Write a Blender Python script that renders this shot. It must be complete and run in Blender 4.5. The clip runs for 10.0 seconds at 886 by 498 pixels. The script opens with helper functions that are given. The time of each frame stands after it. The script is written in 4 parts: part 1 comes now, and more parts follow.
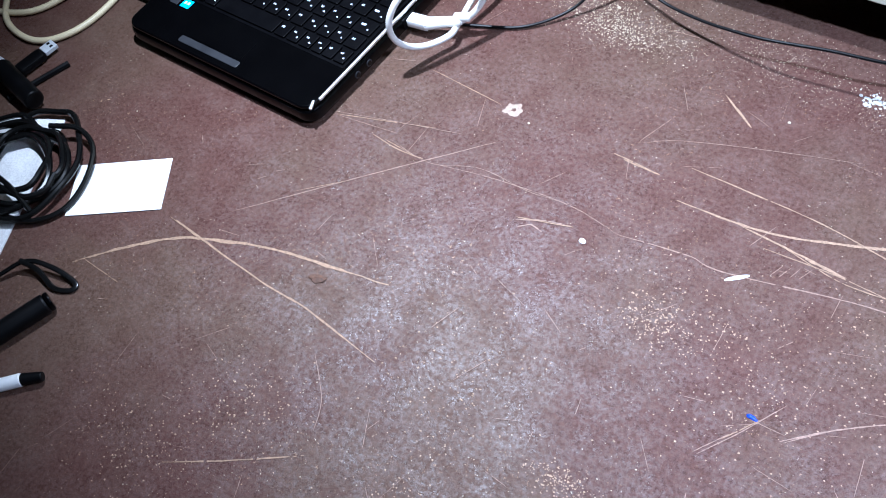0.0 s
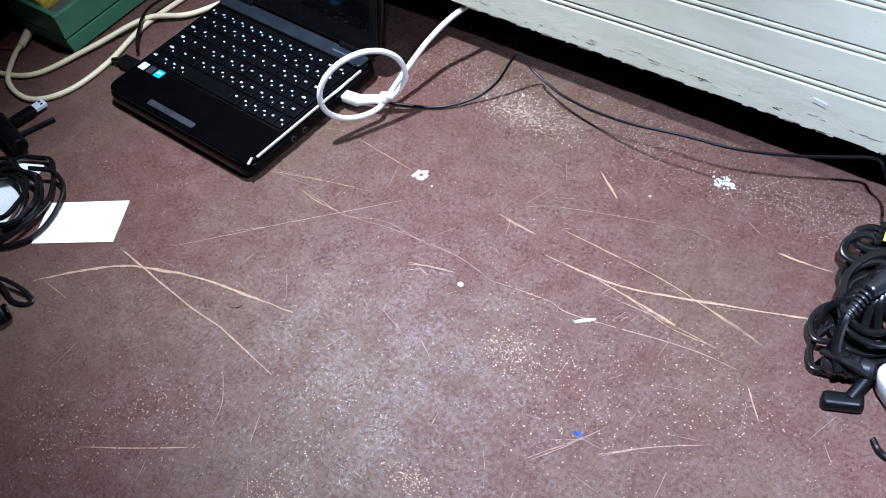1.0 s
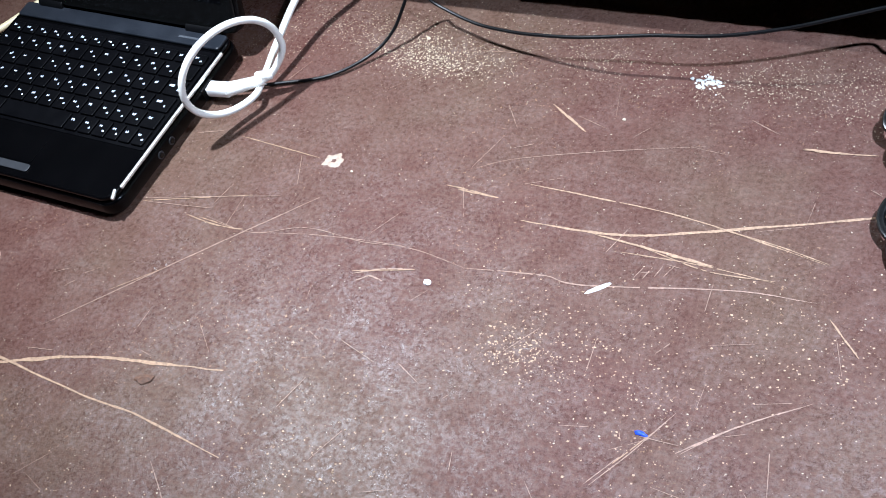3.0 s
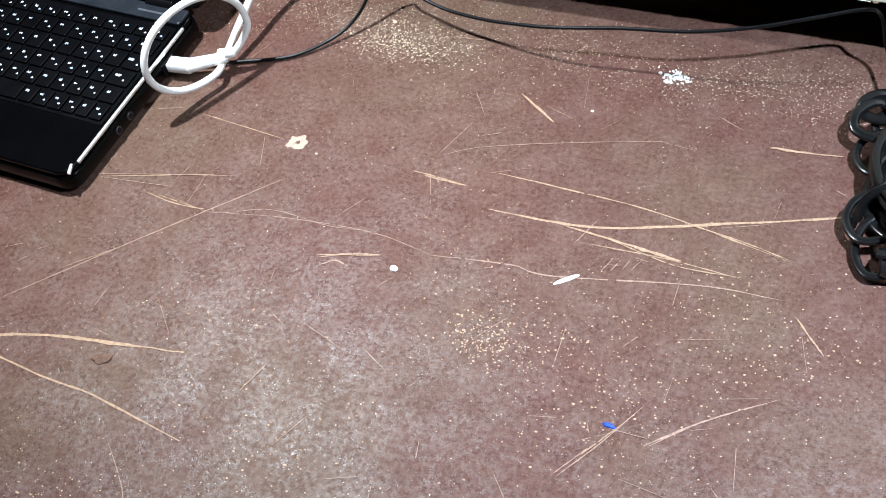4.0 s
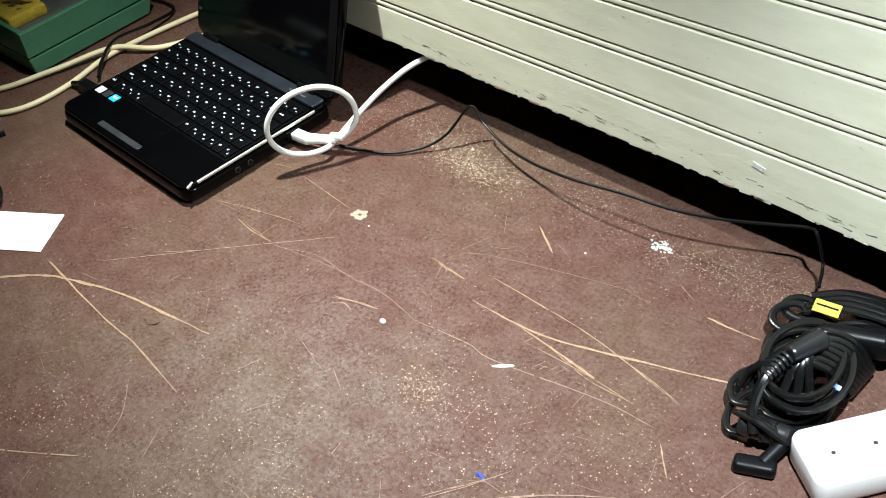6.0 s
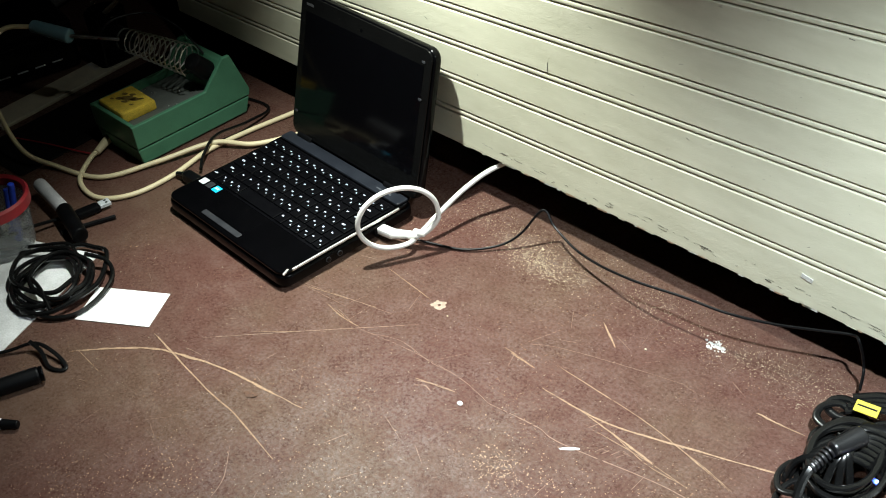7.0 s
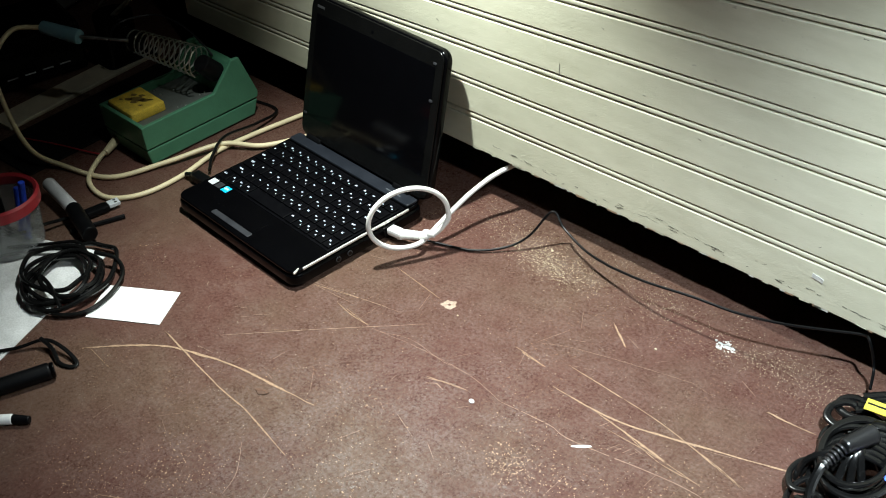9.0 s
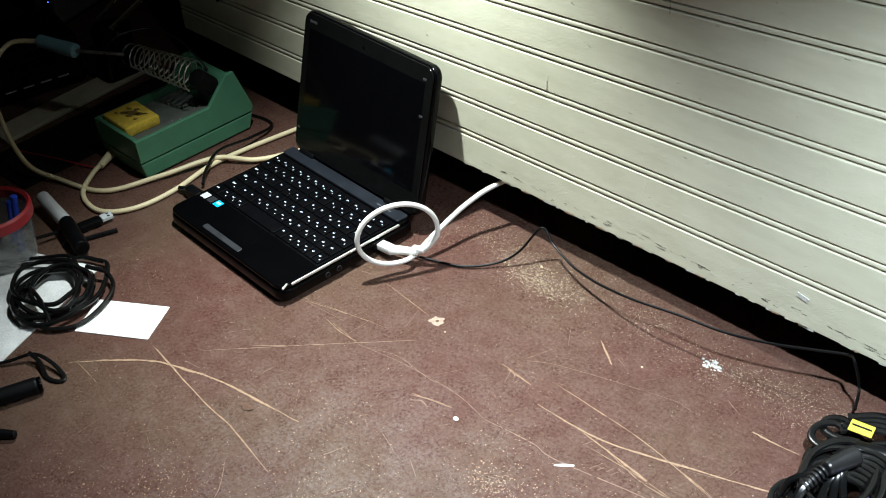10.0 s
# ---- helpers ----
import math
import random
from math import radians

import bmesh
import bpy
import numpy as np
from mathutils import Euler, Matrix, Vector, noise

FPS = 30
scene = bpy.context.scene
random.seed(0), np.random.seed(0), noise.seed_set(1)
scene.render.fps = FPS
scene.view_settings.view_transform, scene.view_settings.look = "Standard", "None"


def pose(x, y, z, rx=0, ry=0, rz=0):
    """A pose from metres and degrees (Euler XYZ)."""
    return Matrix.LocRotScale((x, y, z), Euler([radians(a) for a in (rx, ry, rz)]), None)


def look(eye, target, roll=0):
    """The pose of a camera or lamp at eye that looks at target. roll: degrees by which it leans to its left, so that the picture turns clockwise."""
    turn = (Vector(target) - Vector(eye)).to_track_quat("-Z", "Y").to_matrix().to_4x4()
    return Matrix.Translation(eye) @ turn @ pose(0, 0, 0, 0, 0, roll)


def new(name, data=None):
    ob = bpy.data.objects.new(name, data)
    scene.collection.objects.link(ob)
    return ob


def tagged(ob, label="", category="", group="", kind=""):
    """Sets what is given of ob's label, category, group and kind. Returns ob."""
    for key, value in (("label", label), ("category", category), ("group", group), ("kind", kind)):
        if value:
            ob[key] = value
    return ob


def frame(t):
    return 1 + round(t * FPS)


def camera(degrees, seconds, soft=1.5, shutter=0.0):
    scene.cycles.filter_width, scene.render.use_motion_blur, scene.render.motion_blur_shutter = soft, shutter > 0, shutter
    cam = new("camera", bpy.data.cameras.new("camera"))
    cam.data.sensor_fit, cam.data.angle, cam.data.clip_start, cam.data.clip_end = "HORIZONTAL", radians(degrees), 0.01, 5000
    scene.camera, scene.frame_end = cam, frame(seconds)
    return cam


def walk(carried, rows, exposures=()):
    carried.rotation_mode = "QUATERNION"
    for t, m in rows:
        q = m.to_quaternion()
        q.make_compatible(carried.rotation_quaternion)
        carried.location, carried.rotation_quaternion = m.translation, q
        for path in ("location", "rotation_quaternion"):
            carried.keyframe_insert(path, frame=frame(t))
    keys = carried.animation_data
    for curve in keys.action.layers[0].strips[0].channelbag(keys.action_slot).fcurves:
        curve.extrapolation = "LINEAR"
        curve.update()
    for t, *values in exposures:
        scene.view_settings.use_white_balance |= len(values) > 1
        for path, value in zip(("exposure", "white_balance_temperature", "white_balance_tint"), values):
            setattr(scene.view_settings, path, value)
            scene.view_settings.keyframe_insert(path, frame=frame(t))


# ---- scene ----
cam = camera(39.3, 10.0, soft=1.0)
PATH = [
    (0, (0.156, -0.151, 0.774), (-0.763, 0.638, -0.818), -17.7),
    (0.2, (0.187, -0.16, 0.766), (-0.75, 0.655, -0.801), -15.9),
    (0.5, (0.252, -0.169, 0.8), (-0.694, 0.68, -0.743), -15.8),
    (0.7, (0.307, -0.183, 0.813), (-0.689, 0.689, -0.686), -15.7),
    (1, (0.358, -0.19, 0.826), (-0.692, 0.697, -0.627), -14.4),
    (1.2, (0.363, -0.212, 0.827), (-0.674, 0.695, -0.623), -12.8),
    (1.5, (0.358, -0.206, 0.821), (-0.733, 0.678, -0.602), -13.4),
    (1.7, (0.347, -0.188, 0.812), (-0.734, 0.693, -0.622), -15.0),
    (2, (0.311, -0.166, 0.77), (-0.766, 0.727, -0.659), -17.1),
    (2.2, (0.273, -0.145, 0.735), (-0.77, 0.774, -0.704), -20.2),
    (2.5, (0.22, -0.127, 0.696), (-0.749, 0.805, -0.785), -23.5),
    (2.7, (0.195, -0.131, 0.68), (-0.694, 0.861, -0.812), -21.6),
    (3, (0.167, -0.122, 0.665), (-0.666, 0.883, -0.85), -20.6),
    (3.2, (0.152, -0.124, 0.665), (-0.625, 0.893, -0.872), -18.0),
    (4.3, (0.134, -0.131, 0.677), (-0.576, 0.906, -0.878), -14.7),
    (4.5, (0.138, -0.123, 0.69), (-0.584, 0.918, -0.858), -14.1),
    (5, (0.169, -0.116, 0.724), (-0.546, 1.002, -0.772), -11.4),
    (5.2, (0.2, -0.12, 0.721), (-0.583, 0.993, -0.744), -12.1),
    (5.5, (0.294, -0.129, 0.749), (-0.694, 0.908, -0.647), -12.9),
    (5.7, (0.364, -0.151, 0.733), (-0.703, 0.868, -0.617), -9.8),
    (6.8, (0.457, -0.26, 0.821), (-0.745, 0.751, -0.416), -6.8),
    (7, (0.459, -0.27, 0.829), (-0.762, 0.769, -0.367), -6.2),
    (7.2, (0.454, -0.281, 0.835), (-0.777, 0.762, -0.347), -5.9),
    (7.5, (0.45, -0.299, 0.839), (-0.781, 0.784, -0.306), -4.7),
    (8, (0.451, -0.299, 0.848), (-0.77, 0.809, -0.284), -4.8),
    (8.5, (0.451, -0.298, 0.842), (-0.767, 0.797, -0.306), -4.9),
    (9, (0.454, -0.296, 0.822), (-0.765, 0.765, -0.356), -5.4),
    (9.5, (0.461, -0.27, 0.823), (-0.769, 0.78, -0.355), -5.6),
    (10, (0.471, -0.269, 0.826), (-0.772, 0.778, -0.34), -5.7),
]
EXPOSURES = [(0.0, -0.15, 4950, 17), (2.0, -0.1, 5250, 16), (3.2, -0.1, 5400, 13), (5.0, -0.1, 6000, 6), (7.0, -0.2, 6300, 4), (8.0, -0.27, 6350, 3), (10.0, -0.25, 6000, 5)]
walk(cam, [(t, look(eye, target, roll)) for t, eye, target, roll in PATH], EXPOSURES)

# ---- light ----
world = bpy.data.worlds.new("room_dark")
scene.world = world
world.use_nodes = True
world.node_tree.nodes["Background"].inputs[0].default_value = (0.02, 0.02, 0.022, 1)
world.node_tree.nodes["Background"].inputs[1].default_value = 0.1
# two small shaded lamps in a row above the back of the bench, and the spill through the shade of the first
LAMPS = [("desk_lamp_light", (-0.48, 0.375, 0.70), (-0.40, 0.40, 0.0), 60.0, (0.98, 1.0, 0.93), 82), ("second_lamp_light", (0.28, 0.23, 0.74), (0.26, 0.18, 0.0), 90.0, (0.90, 0.96, 1.0), 116)]
for nm, at, aim, watts, tint, cone in LAMPS:
    lamp_data = bpy.data.lights.new(nm, "SPOT")
    lamp_data.energy, lamp_data.color = watts, tint
    lamp_data.spot_size, lamp_data.spot_blend = radians(cone), 1.0
    lamp_data.shadow_soft_size = 0.010
    new(nm, lamp_data).matrix_world = look(at, aim)
spill = bpy.data.lights.new("desk_lamp_spill", "SPOT")
spill.energy, spill.color, spill.spot_size, spill.spot_blend, spill.shadow_soft_size = 1.2, (0.98, 1.0, 0.92), radians(165), 1.0, 0.010
new("desk_lamp_spill", spill).matrix_world = look((-0.48, 0.375, 0.70), (-0.48, 0.375, 0.0))


# ---- materials ----
def nodes_of(name):
    m = bpy.data.materials.new(name)
    m.use_nodes = True
    nt = m.node_tree
    return m, nt, nt.nodes["Principled BSDF"]


def noise_tex(nt, scale, detail=4.0, rough=0.55, stretch=None):
    co = nt.nodes.new("ShaderNodeTexCoord")
    n = nt.nodes.new("ShaderNodeTexNoise")
    n.inputs["Scale"].default_value = scale
    n.inputs["Detail"].default_value = detail
    n.inputs["Roughness"].default_value = rough
    if stretch:
        mp = nt.nodes.new("ShaderNodeMapping")
        mp.inputs["Scale"].default_value = stretch
        nt.links.new(co.outputs["Object"], mp.inputs["Vector"])
        nt.links.new(mp.outputs["Vector"], n.inputs["Vector"])
    else:
        nt.links.new(co.outputs["Object"], n.inputs["Vector"])
    return n.outputs["Fac"]


def ramp(nt, fac, stops):
    r = nt.nodes.new("ShaderNodeValToRGB")
    e = r.color_ramp.elements
    e[0].position, e[0].color = stops[0][0], (*stops[0][1], 1)
    e[1].position, e[1].color = stops[-1][0], (*stops[-1][1], 1)
    for p, c in stops[1:-1]:
        k = e.new(p)
        k.color = (*c, 1)
    nt.links.new(fac, r.inputs["Fac"])
    return r.outputs["Color"]


def mix(nt, fac, a, b, blend="MIX"):
    m = nt.nodes.new("ShaderNodeMix")
    m.data_type, m.blend_type = "RGBA", blend
    for socket, v in ((m.inputs[0], fac), (m.inputs[6], a), (m.inputs[7], b)):
        if isinstance(v, (int, float)):
            socket.default_value = v
        elif isinstance(v, tuple):
            socket.default_value = (*v, 1)
        else:
            nt.links.new(v, socket)
    return m.outputs[2]


def bump(nt, bsdf, height, strength, distance=0.001):
    b = nt.nodes.new("ShaderNodeBump")
    b.inputs["Strength"].default_value = strength
    b.inputs["Distance"].default_value = distance
    nt.links.new(height, b.inputs["Height"])
    nt.links.new(b.outputs["Normal"], bsdf.inputs["Normal"])


def surface(name, base, rough=0.5, metal=0.0, vary=0.25, scale=40.0, fine=600.0, relief=0.15, coat=0.0, trans=0.0, spec=0.5):
    """Painted, moulded or metal surface: soft blotches, fine grain, uneven gloss."""
    m, nt, b = nodes_of(name)
    big, small = noise_tex(nt, scale), noise_tex(nt, fine, 2.0)
    dark = tuple(c * (1 - vary) for c in base)
    light = tuple(min(1.0, c * (1 + vary)) for c in base)
    col = mix(nt, 0.35, ramp(nt, big, [(0.3, dark), (0.7, light)]), ramp(nt, small, [(0.35, dark), (0.65, light)]))
    nt.links.new(col, b.inputs["Base Color"])
    r = ramp(nt, big, [(0.3, (rough * 0.85,) * 3), (0.7, (min(1, rough * 1.2),) * 3)])
    nt.links.new(r, b.inputs["Roughness"])
    b.inputs["Metallic"].default_value = metal
    b.inputs["Coat Weight"].default_value = coat
    b.inputs["Specular IOR Level"].default_value = spec
    b.inputs["Transmission Weight"].default_value = trans
    if relief:
        bump(nt, b, small, relief, 0.0004)
    return m


def bench_paint():
    """Dull maroon paint on hardboard: blotched, speckled with wear, with a coarse pressed grain."""
    m, nt, b = nodes_of("maroon_bench_paint")
    broad, mid, fine = noise_tex(nt, 4.5, 5), noise_tex(nt, 38.0, 7, 0.72), noise_tex(nt, 300.0, 6, 0.8)
    col = ramp(nt, broad, [(0.40, (0.102, 0.043, 0.036)), (0.5, (0.108, 0.060, 0.045)), (0.60, (0.122, 0.086, 0.056))])
    col = mix(nt, 0.36, col, ramp(nt, mid, [(0.30, (0.060, 0.026, 0.022)), (0.5, (0.118, 0.068, 0.054)), (0.70, (0.230, 0.162, 0.130))]))
    col = mix(nt, 0.28, col, ramp(nt, fine, [(0.36, (0.045, 0.018, 0.015)), (0.64, (0.300, 0.175, 0.140))]))
    col = mix(nt, 1.0, col, (0.71, 0.67, 0.65), "MULTIPLY")
    worn = ramp(nt, noise_tex(nt, 250.0, 5, 0.8), [(0.60, (0, 0, 0)), (0.66, (1, 1, 1))])
    where = ramp(nt, noise_tex(nt, 8.0, 4, 0.6), [(0.48, (0.04, 0.04, 0.04)), (0.62, (0.9, 0.9, 0.9))])
    col = mix(nt, mix(nt, 1.0, worn, where, "MULTIPLY"), col, (0.40, 0.25, 0.15))
    dust = ramp(nt, noise_tex(nt, 420.0, 3, 0.75), [(0.68, (0, 0, 0)), (0.73, (1, 1, 1))])
    col = mix(nt, dust, col, (0.58, 0.49, 0.40))
    dark = ramp(nt, noise_tex(nt, 330.0, 3, 0.7), [(0.28, (0.8, 0.8, 0.8)), (0.33, (0, 0, 0))])
    col = mix(nt, dark, col, (0.030, 0.016, 0.014))
    nt.links.new(col, b.inputs["Base Color"])
    nt.links.new(ramp(nt, mix(nt, 0.6, mid, fine), [(0.42, (0.24,) * 3), (0.58, (0.48,) * 3)]), b.inputs["Roughness"])
    grain = mix(nt, 0.45, noise_tex(nt, 150.0, 6, 0.78), noise_tex(nt, 620.0, 3, 0.75))
    bump(nt, b, grain, 0.62, 0.0010)
    gloss = ramp(nt, noise_tex(nt, 240.0, 5, 0.8), [(0.42, (0.06,) * 3), (0.60, (0.66,) * 3)])
    nt.links.new(mix(nt, 1.0, gloss, ramp(nt, noise_tex(nt, 28.0, 4, 0.65), [(0.36, (0.30,) * 3), (0.62, (1.0,) * 3)]), "MULTIPLY"), b.inputs["Specular IOR Level"])
    return m


def wall_paint():
    """Old cream gloss paint on boards, with faint dirt and brush marks along the boards."""
    m, nt, b = nodes_of("cream_board_paint")
    broad, brush = noise_tex(nt, 7.0, 4), noise_tex(nt, 90.0, 4, 0.6, (0.25, 1, 1))
    col = ramp(nt, broad, [(0.3, (0.50, 0.49, 0.37)), (0.7, (0.58, 0.57, 0.44))])
    col = mix(nt, 0.3, col, ramp(nt, brush, [(0.3, (0.42, 0.41, 0.30)), (0.7, (0.64, 0.63, 0.50))]))
    flecks = ramp(nt, noise_tex(nt, 170.0, 3, 0.7, (0.5, 1, 1)), [(0.67, (0, 0, 0)), (0.73, (0.6, 0.6, 0.6))])
    col = mix(nt, flecks, col, (0.25, 0.23, 0.18))
    nt.links.new(col, b.inputs["Base Color"])
    nt.links.new(ramp(nt, brush, [(0.3, (0.42,) * 3), (0.7, (0.55,) * 3)]), b.inputs["Roughness"])
    bump(nt, b, mix(nt, 0.6, brush, noise_tex(nt, 380.0, 3, 0.7)), 0.6, 0.0010)
    return m


BENCH = bench_paint()
CREAM = wall_paint()
RAW_BOARD = surface("raw_board", (0.29, 0.185, 0.115), 0.8, vary=0.35, scale=300)
PALE_SCRATCH = surface("pale_scratch", (0.26, 0.165, 0.12), 0.7, vary=0.4, scale=400)
ROOM = surface("dull_room_paint", (0.10, 0.095, 0.085), 0.8, vary=0.15, scale=3)
GLOSS_BLACK = surface("gloss_black_plastic", (0.0012, 0.0012, 0.0015), 0.16, vary=0.2, relief=0.02, spec=0.12)
MATT_BLACK = surface("matt_black_plastic", (0.0025, 0.0025, 0.003), 0.40, vary=0.3, relief=0.15, spec=0.16)
KEY_BLACK = surface("key_black", (0.0014, 0.0014, 0.002), 0.42, vary=0.2, relief=0.1, spec=0.08)
LEGEND = surface("key_legend_white", (0.62, 0.70, 0.84), 0.5, vary=0.05, relief=0)
DARK_GREY = surface("dark_grey_plastic", (0.022, 0.023, 0.027), 0.45)
BEZEL = surface("black_bezel_gloss", (0.003, 0.003, 0.003), 0.16, vary=0.2, relief=0, spec=0.25)
WORN_PAINT = surface("worn_paint_tan", (0.39, 0.26, 0.165), 0.75, vary=0.4, scale=260)
SCUFF = surface("dark_scuff", (0.10, 0.095, 0.08), 0.7, vary=0.4, scale=200)
SCREEN = surface("dark_lcd_glass", (0.0012, 0.0012, 0.0016), 0.08, vary=0.1, relief=0)
CHROME = surface("silver_trim", (0.75, 0.74, 0.70), 0.28, metal=0.6, vary=0.08, relief=0)
STEEL = surface("spring_steel", (0.55, 0.55, 0.53), 0.3, metal=1.0, vary=0.15, relief=0.05)
WHITE_PLASTIC = surface("white_plastic", (0.80, 0.80, 0.79), 0.35, vary=0.04, relief=0.05)
WHITE_CARD = surface("white_card", (0.84, 0.84, 0.82), 0.6, vary=0.03, relief=0.1)
CABLE_WHITE = surface("white_cable_sheath", (0.78, 0.77, 0.73), 0.4, vary=0.06, relief=0.05)
CABLE_CREAM = surface("cream_cable_sheath", (0.66, 0.57, 0.36), 0.45, vary=0.12, relief=0.05)
CABLE_BLACK = surface("black_cable_sheath", (0.005, 0.005, 0.005), 0.20, vary=0.3, relief=0.03, spec=0.35)
GREEN = surface("green_plastic", (0.066, 0.190, 0.112), 0.45, vary=0.15, relief=0.15)
SPONGE = surface("yellow_sponge", (0.60, 0.42, 0.045), 0.95, vary=0.4, scale=90, fine=900, relief=0.8)
GREY_TRAY = surface("grey_tray_plastic", (0.10, 0.11, 0.10), 0.5, vary=0.3)
BLUE_GRIP = surface("pale_blue_grip", (0.16, 0.30, 0.36), 0.5, vary=0.12)
RED = surface("red_plastic", (0.36, 0.025, 0.035), 0.4, vary=0.15)
YELLOW = surface("yellow_tape", (0.50, 0.42, 0.025), 0.5, vary=0.1)
CYAN = surface("cyan_sticker", (0.02, 0.42, 0.72), 0.35, vary=0.08, relief=0)
SILVER_STICKER = surface("silver_sticker", (0.55, 0.58, 0.60), 0.35, vary=0.15, relief=0)
BLUE = surface("blue_plastic", (0.02, 0.06, 0.55), 0.4)
BROWN = surface("brown_flake", (0.10, 0.05, 0.03), 0.8, vary=0.4, scale=300)
GLUE = surface("dried_glue", (0.33, 0.24, 0.18), 0.6, vary=0.35, scale=250)
SPLAT = surface("white_paint_splat", (0.48, 0.48, 0.45), 0.7, vary=0.3, scale=300)
GRAIN = surface("pale_grit", (0.46, 0.38, 0.27), 0.85, vary=0.45, scale=200)
BEIGE = surface("beige_board", (0.50, 0.46, 0.36), 0.7, vary=0.2)
CLEAR = surface("clear_plastic", (0.80, 0.82, 0.82), 0.15, vary=0.05, trans=0.85)
LED = nodes_of("blue_led")[0]
LED.node_tree.nodes["Principled BSDF"].inputs["Emission Color"].default_value = (0.05, 0.12, 1, 1)
LED.node_tree.nodes["Principled BSDF"].inputs["Emission Strength"].default_value = 6.0


# ---- building helpers ----
def link_mesh(name, bm, material, smooth=True):
    """A mesh object; round parts are shaded smooth, flat faces stay flat beside their rounded edges."""
    if smooth:
        size = {f: f.calc_area() for f in bm.faces}
        for f in bm.faces:
            f.smooth = True
        for e in bm.edges:
            if len(e.link_faces) == 2:
                p, q = size[e.link_faces[0]], size[e.link_faces[1]]
                e.smooth = e.calc_face_angle(0.0) < radians(38) and max(p, q) < 9 * min(p, q)
    me = bpy.data.meshes.new(name)
    bm.to_mesh(me)
    bm.free()
    for mat in material if isinstance(material, (list, tuple)) else [material]:
        me.materials.append(mat)
    return new(name, me)


def part(name, bm, material, parent, label=""):
    ob = link_mesh(name, bm, material)
    ob.parent = parent
    return tagged(ob, label) if label else ob


def thing(name, m, label, category, group=""):
    ob = new(name)
    ob.empty_display_size = 0.02
    ob.matrix_world = m
    return tagged(ob, label, category, group)


def block(size, at=(0, 0, 0), r=0.0, seg=2, turn=None):
    """A box of that size round the point at, its edges rounded by r."""
    bm = bmesh.new()
    bmesh.ops.create_cube(bm, size=1.0)
    bmesh.ops.scale(bm, vec=size, verts=bm.verts)
    if r:
        bmesh.ops.bevel(bm, geom=bm.edges[:], offset=r, segments=seg, profile=0.5, affect="EDGES")
    m = Matrix.Translation(at)
    if turn is not None:
        m = m @ turn
    bmesh.ops.transform(bm, matrix=m, verts=bm.verts)
    return bm


def slab(w, d, z0, z1, corner, r=0.002, at=(0, 0)):
    """A plate with round corners in plan, w by d round at, between z0 and z1."""
    bm = bmesh.new()
    ring = []
    for sx, sy, a0 in ((1, 1, 0), (-1, 1, 90), (-1, -1, 180), (1, -1, 270)):
        for k in range(7):
            a = radians(a0 + 15 * k)
            ring.append(bm.verts.new((at[0] + sx * (w / 2 - corner) + corner * math.cos(a), at[1] + sy * (d / 2 - corner) + corner * math.sin(a), z0)))
    f = bm.faces.new(ring)
    top = bmesh.ops.extrude_face_region(bm, geom=[f])
    vs = [v for v in top["geom"] if isinstance(v, bmesh.types.BMVert)]
    bmesh.ops.translate(bm, vec=(0, 0, z1 - z0), verts=vs)
    bmesh.ops.recalc_face_normals(bm, faces=bm.faces)
    if r:
        es = [e for e in bm.edges if abs(e.verts[0].co.z - e.verts[1].co.z) < 1e-6]
        bmesh.ops.bevel(bm, geom=es, offset=r, segments=3, profile=0.5, affect="EDGES")
    return bm


def prism(profile, x0, x1, r=0.0):
    """A profile in y and z, drawn out from x0 to x1."""
    bm = bmesh.new()
    f = bm.faces.new([bm.verts.new((x0, y, z)) for y, z in profile])
    top = bmesh.ops.extrude_face_region(bm, geom=[f])
    bmesh.ops.translate(bm, vec=(x1 - x0, 0, 0), verts=[v for v in top["geom"] if isinstance(v, bmesh.types.BMVert)])
    bmesh.ops.recalc_face_normals(bm, faces=bm.faces)
    if r:
        bmesh.ops.bevel(bm, geom=bm.edges[:], offset=r, segments=2, profile=0.5, affect="EDGES")
    return bm


def rod(a, b, r0, r1=None, n=20, r=0.0):
    """A round bar from a to b, its ends rounded by r."""
    a, b = Vector(a), Vector(b)
    bm = bmesh.new()
    bmesh.ops.create_cone(bm, cap_ends=True, segments=n, radius1=r0, radius2=r0 if r1 is None else r1, depth=(b - a).length)
    if r:
        es = [e for e in bm.edges if abs(e.verts[0].co.z - e.verts[1].co.z) < 1e-6]
        bmesh.ops.bevel(bm, geom=es, offset=r, segments=2, profile=0.5, affect="EDGES")
    bmesh.ops.transform(bm, matrix=Matrix.Translation((a + b) / 2) @ (b - a).to_track_quat("Z", "Y").to_matrix().to_4x4(), verts=bm.verts)
    return bm


def join(*bms):
    out = bmesh.new()
    for b in bms:
        me = bpy.data.meshes.new("tmp")
        b.to_mesh(me)
        b.free()
        out.from_mesh(me)
        bpy.data.meshes.remove(me)
    return out


def glide(points, steps=8):
    """Points of a smooth line through the given ones."""
    p = [Vector(q) for q in points]
    p = [2 * p[0] - p[1], *p, 2 * p[-1] - p[-2]]
    out = []
    for i in range(1, len(p) - 2):
        for k in range(steps):
            t = k / steps
            a, b, c, d = p[i - 1:i + 3]
            out.append(0.5 * (2 * b + (c - a) * t + (2 * a - 5 * b + 4 * c - d) * t * t + (3 * b - 3 * c + d - a) * t ** 3))
    return out + [p[-2]]


